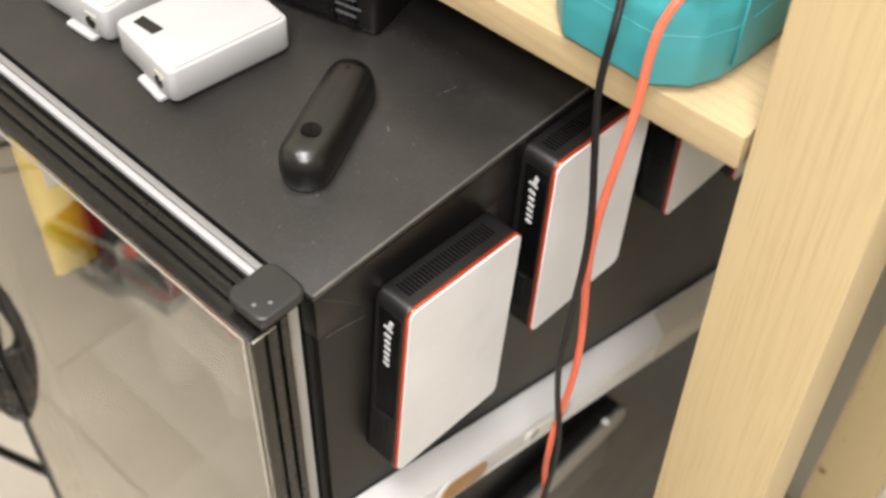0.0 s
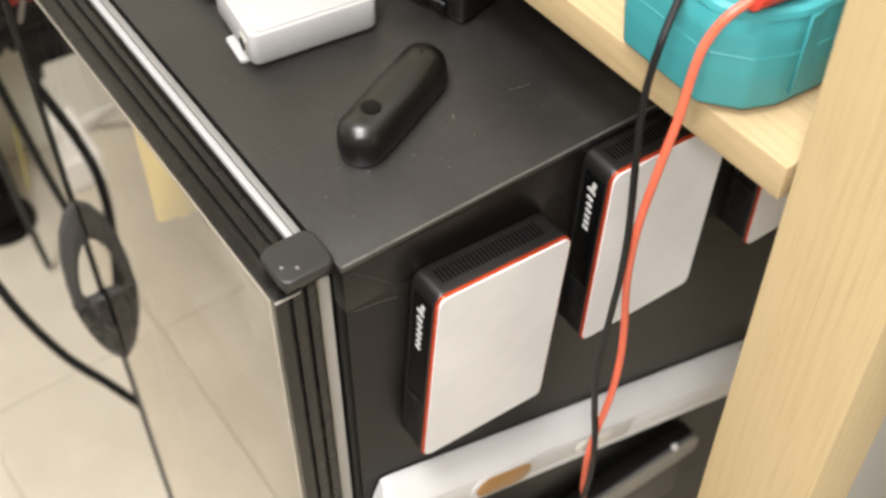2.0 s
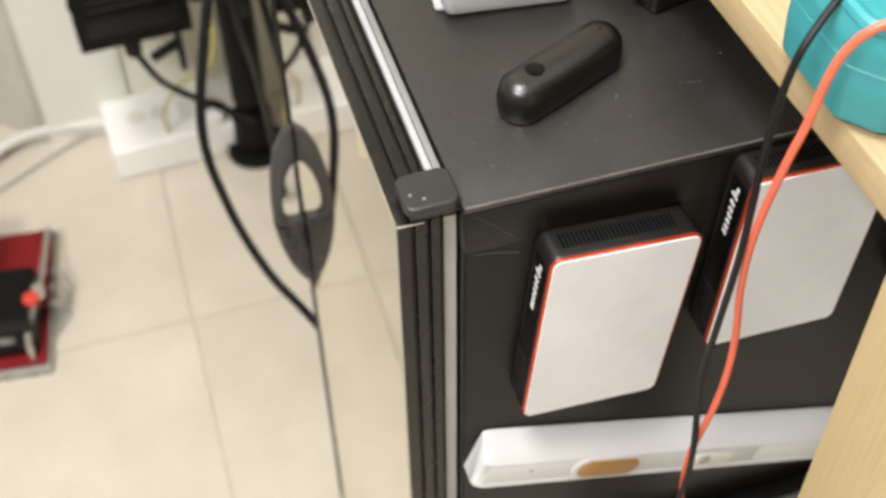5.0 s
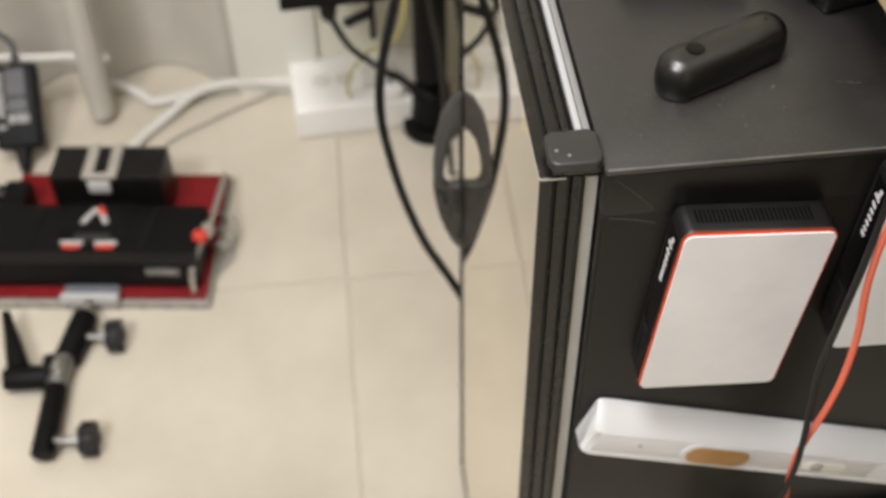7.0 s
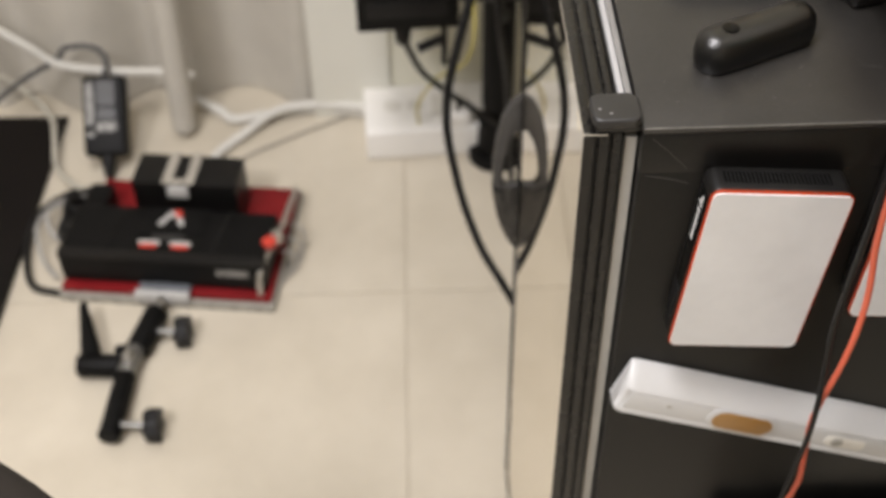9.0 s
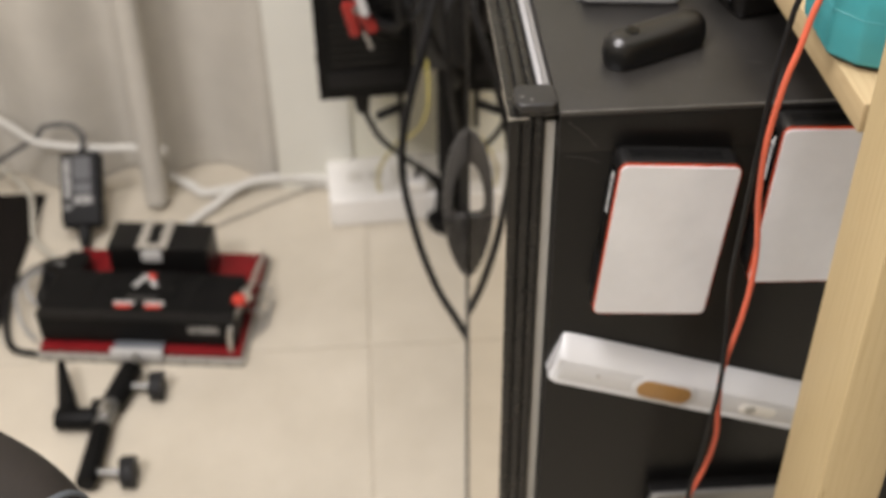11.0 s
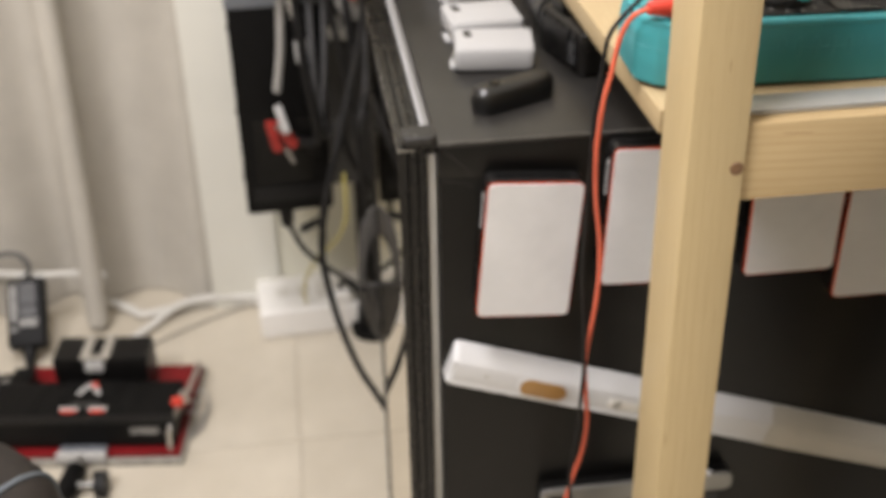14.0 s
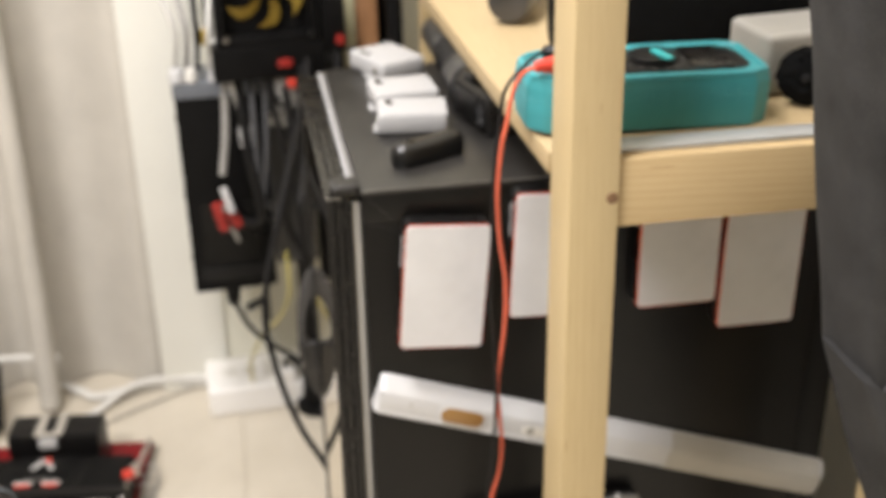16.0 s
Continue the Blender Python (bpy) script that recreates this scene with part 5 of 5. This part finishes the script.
hung_cable("black_cable", [(-1.035, 0.195, 0.73), (-0.930, 0.182, 0.68), (-0.810, 0.140, 0.58), (-0.768, 0.108, 0.46), (-0.745, 0.116, 0.37), (-0.722, 0.140, 0.29), (-0.703, 0.168, 0.2386), (-0.69, 0.20, 0.17), (-0.70, 0.24, 0.06), (-0.74, 0.28, 0.006)], 0.0048, M_RUBBER, "black mains cable hanging in a loop beside the cooler")
hung_cable("black_cable", [(-0.98, 0.20, 0.74), (-0.93, 0.19, 0.60), (-0.90, 0.20, 0.46), (-0.92, 0.22, 0.30), (-0.98, 0.25, 0.12), (-1.02, 0.27, 0.006)], 0.0045, M_RUBBER, "black mains cable hanging from the pole stand")
hung_cable("black_cable", [(-1.00, 0.14, 0.70), (-0.97, 0.165, 0.55), (-0.96, 0.175, 0.42), (-1.0, 0.19, 0.30), (-1.05, 0.20, 0.16), (-1.08, 0.21, 0.02)], 0.0042, M_RUBBER, "black cable hanging in a bundle from the pole stand")
hung_cable("grey_cable", [(-1.03, 0.076, 0.725), (-1.02, 0.078, 0.696), (-1.018, 0.073, 0.62), (-1.02, 0.063, 0.554)], 0.0055, M_GREYC, "grey flat cable hanging over the power supply")
hung_cable("white_cable", [(-1.03, 0.086, 0.725), (-1.02, 0.0894, 0.695), (-1.02, 0.0965, 0.660), (-1.02, 0.1025, 0.626)], 0.0042, M_CREAM, "cream cable hanging with a white plug at its end")
hung_cable("yellow_wire", [(-1.05, 0.150, 0.40), (-1.04, 0.150, 0.34), (-1.05, 0.142, 0.300), (-1.09, 0.125, 0.250), (-1.13, 0.106, 0.212), (-1.18, 0.082, 0.140), (-1.20, 0.074, 0.100), (-1.215, 0.075, 0.060)], 0.0022, M_YELLOWW, "thin yellow wire hanging below the power supply")
hung_cable("yellow_wire", [(-1.17, 0.236, 0.30), (-1.172, 0.246, 0.20), (-1.17, 0.242, 0.160), (-1.17, 0.240, 0.125), (-1.175, 0.235, 0.07)], 0.0016, M_YELLOWW, "thin yellow wire hanging behind the pole")
single("white_plug", box(-0.008, 0.008, -0.0100, 0.0100, 0, 0.032, 0.005, 3), M_WHITE, pose(-1.02, 0.1045, 0.5955, 4), "white cable plug hanging over the power supply", "plug")


def red_pliers():
    root = thing("red_clip", pose(-1.028, 0.062, 0.452, 0, 0, 0), "red plastic spring clip on the black power supply", "clip")
    for y, z, lean, wide in ((-0.009, 0.030, 12, 0.015), (0.0085, 0.036, 26, 0.016)):
        b = prism(rounded(wide, 0.050, wide * 0.40), 0.010, 0.003, m=Matrix(((0, 0, 1, 0), (1, 0, 0, 0), (0, 1, 0, 0), (0, 0, 0, 1))))
        bmesh.ops.transform(b, matrix=pose(0.006 if lean > 20 else 0, y, z, lean), verts=b.verts[:])
        part("grip", b, M_REDCLIP, root)
    part("spring", cyl(0.006, 0.006, 0.018, 14, 0.001, pose(0.002, 0.0, 0.050, 0, 90, 0)), M_ALUB, root, "steel spring")
    jaw = prism(rounded(0.011, 0.044, 0.004), 0.008, 0.002, m=Matrix(((0, 0, 1, 0), (1, 0, 0, 0), (0, 1, 0, 0), (0, 0, 0, 1))))
    bmesh.ops.transform(jaw, matrix=pose(0.017, 0.005, 0.064, 14), verts=jaw.verts[:])
    part("jaw", jaw, M_WHITE, root, "white plastic jaw")
    part("tip", tube([(0.010, 0.006, 0.012), (0.010, 0.012, -0.002), (0.010, 0.016, -0.012)], 0.0024, 8, 3), M_STRAP, root, "pale wire end")
    return root


red_pliers()

def chassis():
    """Open black computer frame behind the power supply."""
    root = thing("computer_chassis", pose(0, 0, 0), "open black computer chassis with loose cables on the pole stand", "computer")
    part("back_plate", box(-1.285, -1.262, 0.050, 0.370, 0.380, 1.150, 0.003), M_MATTE, root)
    part("side_plate", box(-1.204, -1.090, 0.340, 0.352, 0.400, 1.150, 0.002), M_CAP, root)
    part("drive_cage", box(-1.204, -1.080, 0.135, 0.336, 0.365, 0.700, 0.004), M_CAP, root)
    part("circuit_board", box(-1.204, -1.180, 0.140, 0.338, 0.705, 0.900, 0.002), M_RUBBER, root)
    for k in range(6):
        part("card_slot", box(-1.0795, -1.062, 0.235, 0.330, 0.390 + 0.05 * k, 0.415 + 0.05 * k, 0.002), M_RUBBER, root)
    part("connector", box(-1.079, -1.052, 0.140, 0.172, 0.612, 0.628, 0.003), M_GREYP, root, "pale grey connector")
    part("connector", box(-1.079, -1.065, 0.150, 0.172, 0.605, 0.640, 0.003), M_GREYC, root, "pale grey connector")
    return root


chassis()
rnd = random.Random(5)
for k in range(9):
    y0 = 0.095 + 0.022 * k
    x0 = -1.045 + 0.02 * rnd.random()
    z1 = 0.30 + 0.16 * rnd.random()
    pts = [(x0, y0, 0.72 + 0.05 * rnd.random()), (x0 + 0.03, y0 + 0.02 * (rnd.random() - 0.5), 0.60), (x0 + 0.025 * rnd.random(), y0 + 0.05 * (rnd.random() - 0.5), 0.48), (x0 - 0.02, y0 + 0.04 * (rnd.random() - 0.3), z1 + 0.04), (x0 - 0.06, y0 + 0.05 * rnd.random(), z1)]
    # grey ones imitate the pale reflected strips along the door edge
    hung_cable("black_cable", pts, 0.004 + 0.003 * rnd.random(), M_SEAM if k in (1, 2, 4, 6, 8) else M_RUBBER, "cable in a loose bundle on the computer chassis, some greyed for door-edge reflections")
for k in range(4):
    y0 = 0.005 + 0.017 * k
    hung_cable("pale_cable", [(-1.12, y0, 0.690), (-1.10 + 0.01 * k, y0 + 0.006, 0.76), (-1.12, y0 - 0.012 + 0.008 * k, 0.83), (-1.15, y0 + 0.01, 0.92), (-1.16, y0 + 0.02, 1.10)], 0.0042, (M_CABLEW, M_GREYC, M_RUBBER, M_CABLEW)[k], "thin cable rising from the power supply top")
for k, (x, y, z, r, mt) in enumerate(((-1.09, 0.007, 0.6802, 0.0125, M_WHITE), (-1.09, 0.029, 0.6802, 0.0105, M_CREAM), (-1.086, 0.062, 0.6802, 0.0075, M_WHITE))):
    single("white_connector", cyl(r, r * 0.8, 0.022, 16, r * 0.3), mt, pose(x, y, z, 0, 0, 20 * k), "small pale round connector on the power supply top", "connector")
single("orange_connector", box(-0.008, 0.008, -0.010, 0.010, -0.010, 0.012, 0.004), M_BRASS, pose(-1.10, 0.053, 0.745, 10, 0, 0), "small orange connector on the pale cables", "connector")
hung_cable("white_cable", [(-1.075, 0.062, 0.704), (-1.07, 0.064, 0.720), (-1.072, 0.067, 0.742), (-1.09, 0.066, 0.78)], 0.0045, M_CABLEW, "short white cable standing on the power supply top")

for pts, r, mat in (([(-1.14, -0.395, 0.006), (-1.10, -0.440, 0.030), (-1.06, -0.465, 0.045), (-1.02, -0.450, 0.030), (-1.03, -0.415, 0.010)], 0.0035, M_GREYC),
                    ([(-1.13, -0.430, 0.005), (-1.09, -0.470, 0.020), (-1.04, -0.480, 0.030), (-0.99, -0.465, 0.015), (-0.96, -0.440, 0.006)], 0.003, M_GREYC),
                    ([(-1.12, -0.410, 0.030), (-1.07, -0.430, 0.060), (-1.03, -0.430, 0.060), (-1.00, -0.420, 0.050)], 0.0045, M_RUBBER),
                    ([(-1.15, -0.44, 0.006), (-1.10, -0.485, 0.012), (-1.03, -0.495, 0.014), (-0.95, -0.475, 0.008), (-0.93, -0.43, 0.006)], 0.005, M_RUBBER)):
    single("loose_cable", tube(pts, r, 8), mat, HERE, "loose cable tangled at the battery station's end", "cable", "tangled cables on the floor")

# boards leaning behind the cooler
single("brown_board", box(-0.008, 0.008, -0.0155, 0.0155, 0, 1.20, 0.002), M_ORANGEW, pose(-1.03, 0.299, 0, 0, -4, 0), "orange-brown board leaning behind the cooler", "board")
single("olive_board", box(-0.006, 0.006, -0.010, 0.010, 0, 1.20, 0.002), M_OLIVE, pose(-1.03, 0.271, 0, 0, -4, 0), "narrow pale olive board leaning behind the cooler", "board")
single("black_rod", cyl(0.012, 0.012, 1.25, 14, 0.002), M_MATTE, pose(-1.00, 0.336, 0, 0, -3, 0), "slim black rod leaning behind the cooler", "rod")


# ---- floor tiles ----
TILE = 0.60
tile = bmesh.new()
box(0.0009, TILE - 0.0009, 0.0009, TILE - 0.0009, -0.008, 0.0, 0.0009, 1, bm=tile)
tile_mesh = bpy.data.meshes.new("tile")
tile.to_mesh(tile_mesh)
tile.free()
tile_mesh.materials.append(M_TILE)
for i in range(-1, 6):
    for j in range(-5, 2):
        ob = new("tile", tile_mesh)
        ob.matrix_world = pose(-0.920 + TILE * i, 0.051 + TILE * j, 0.0003 * ((i * 7 + j * 3) % 3) - 0.0006)
        ob.parent = floor
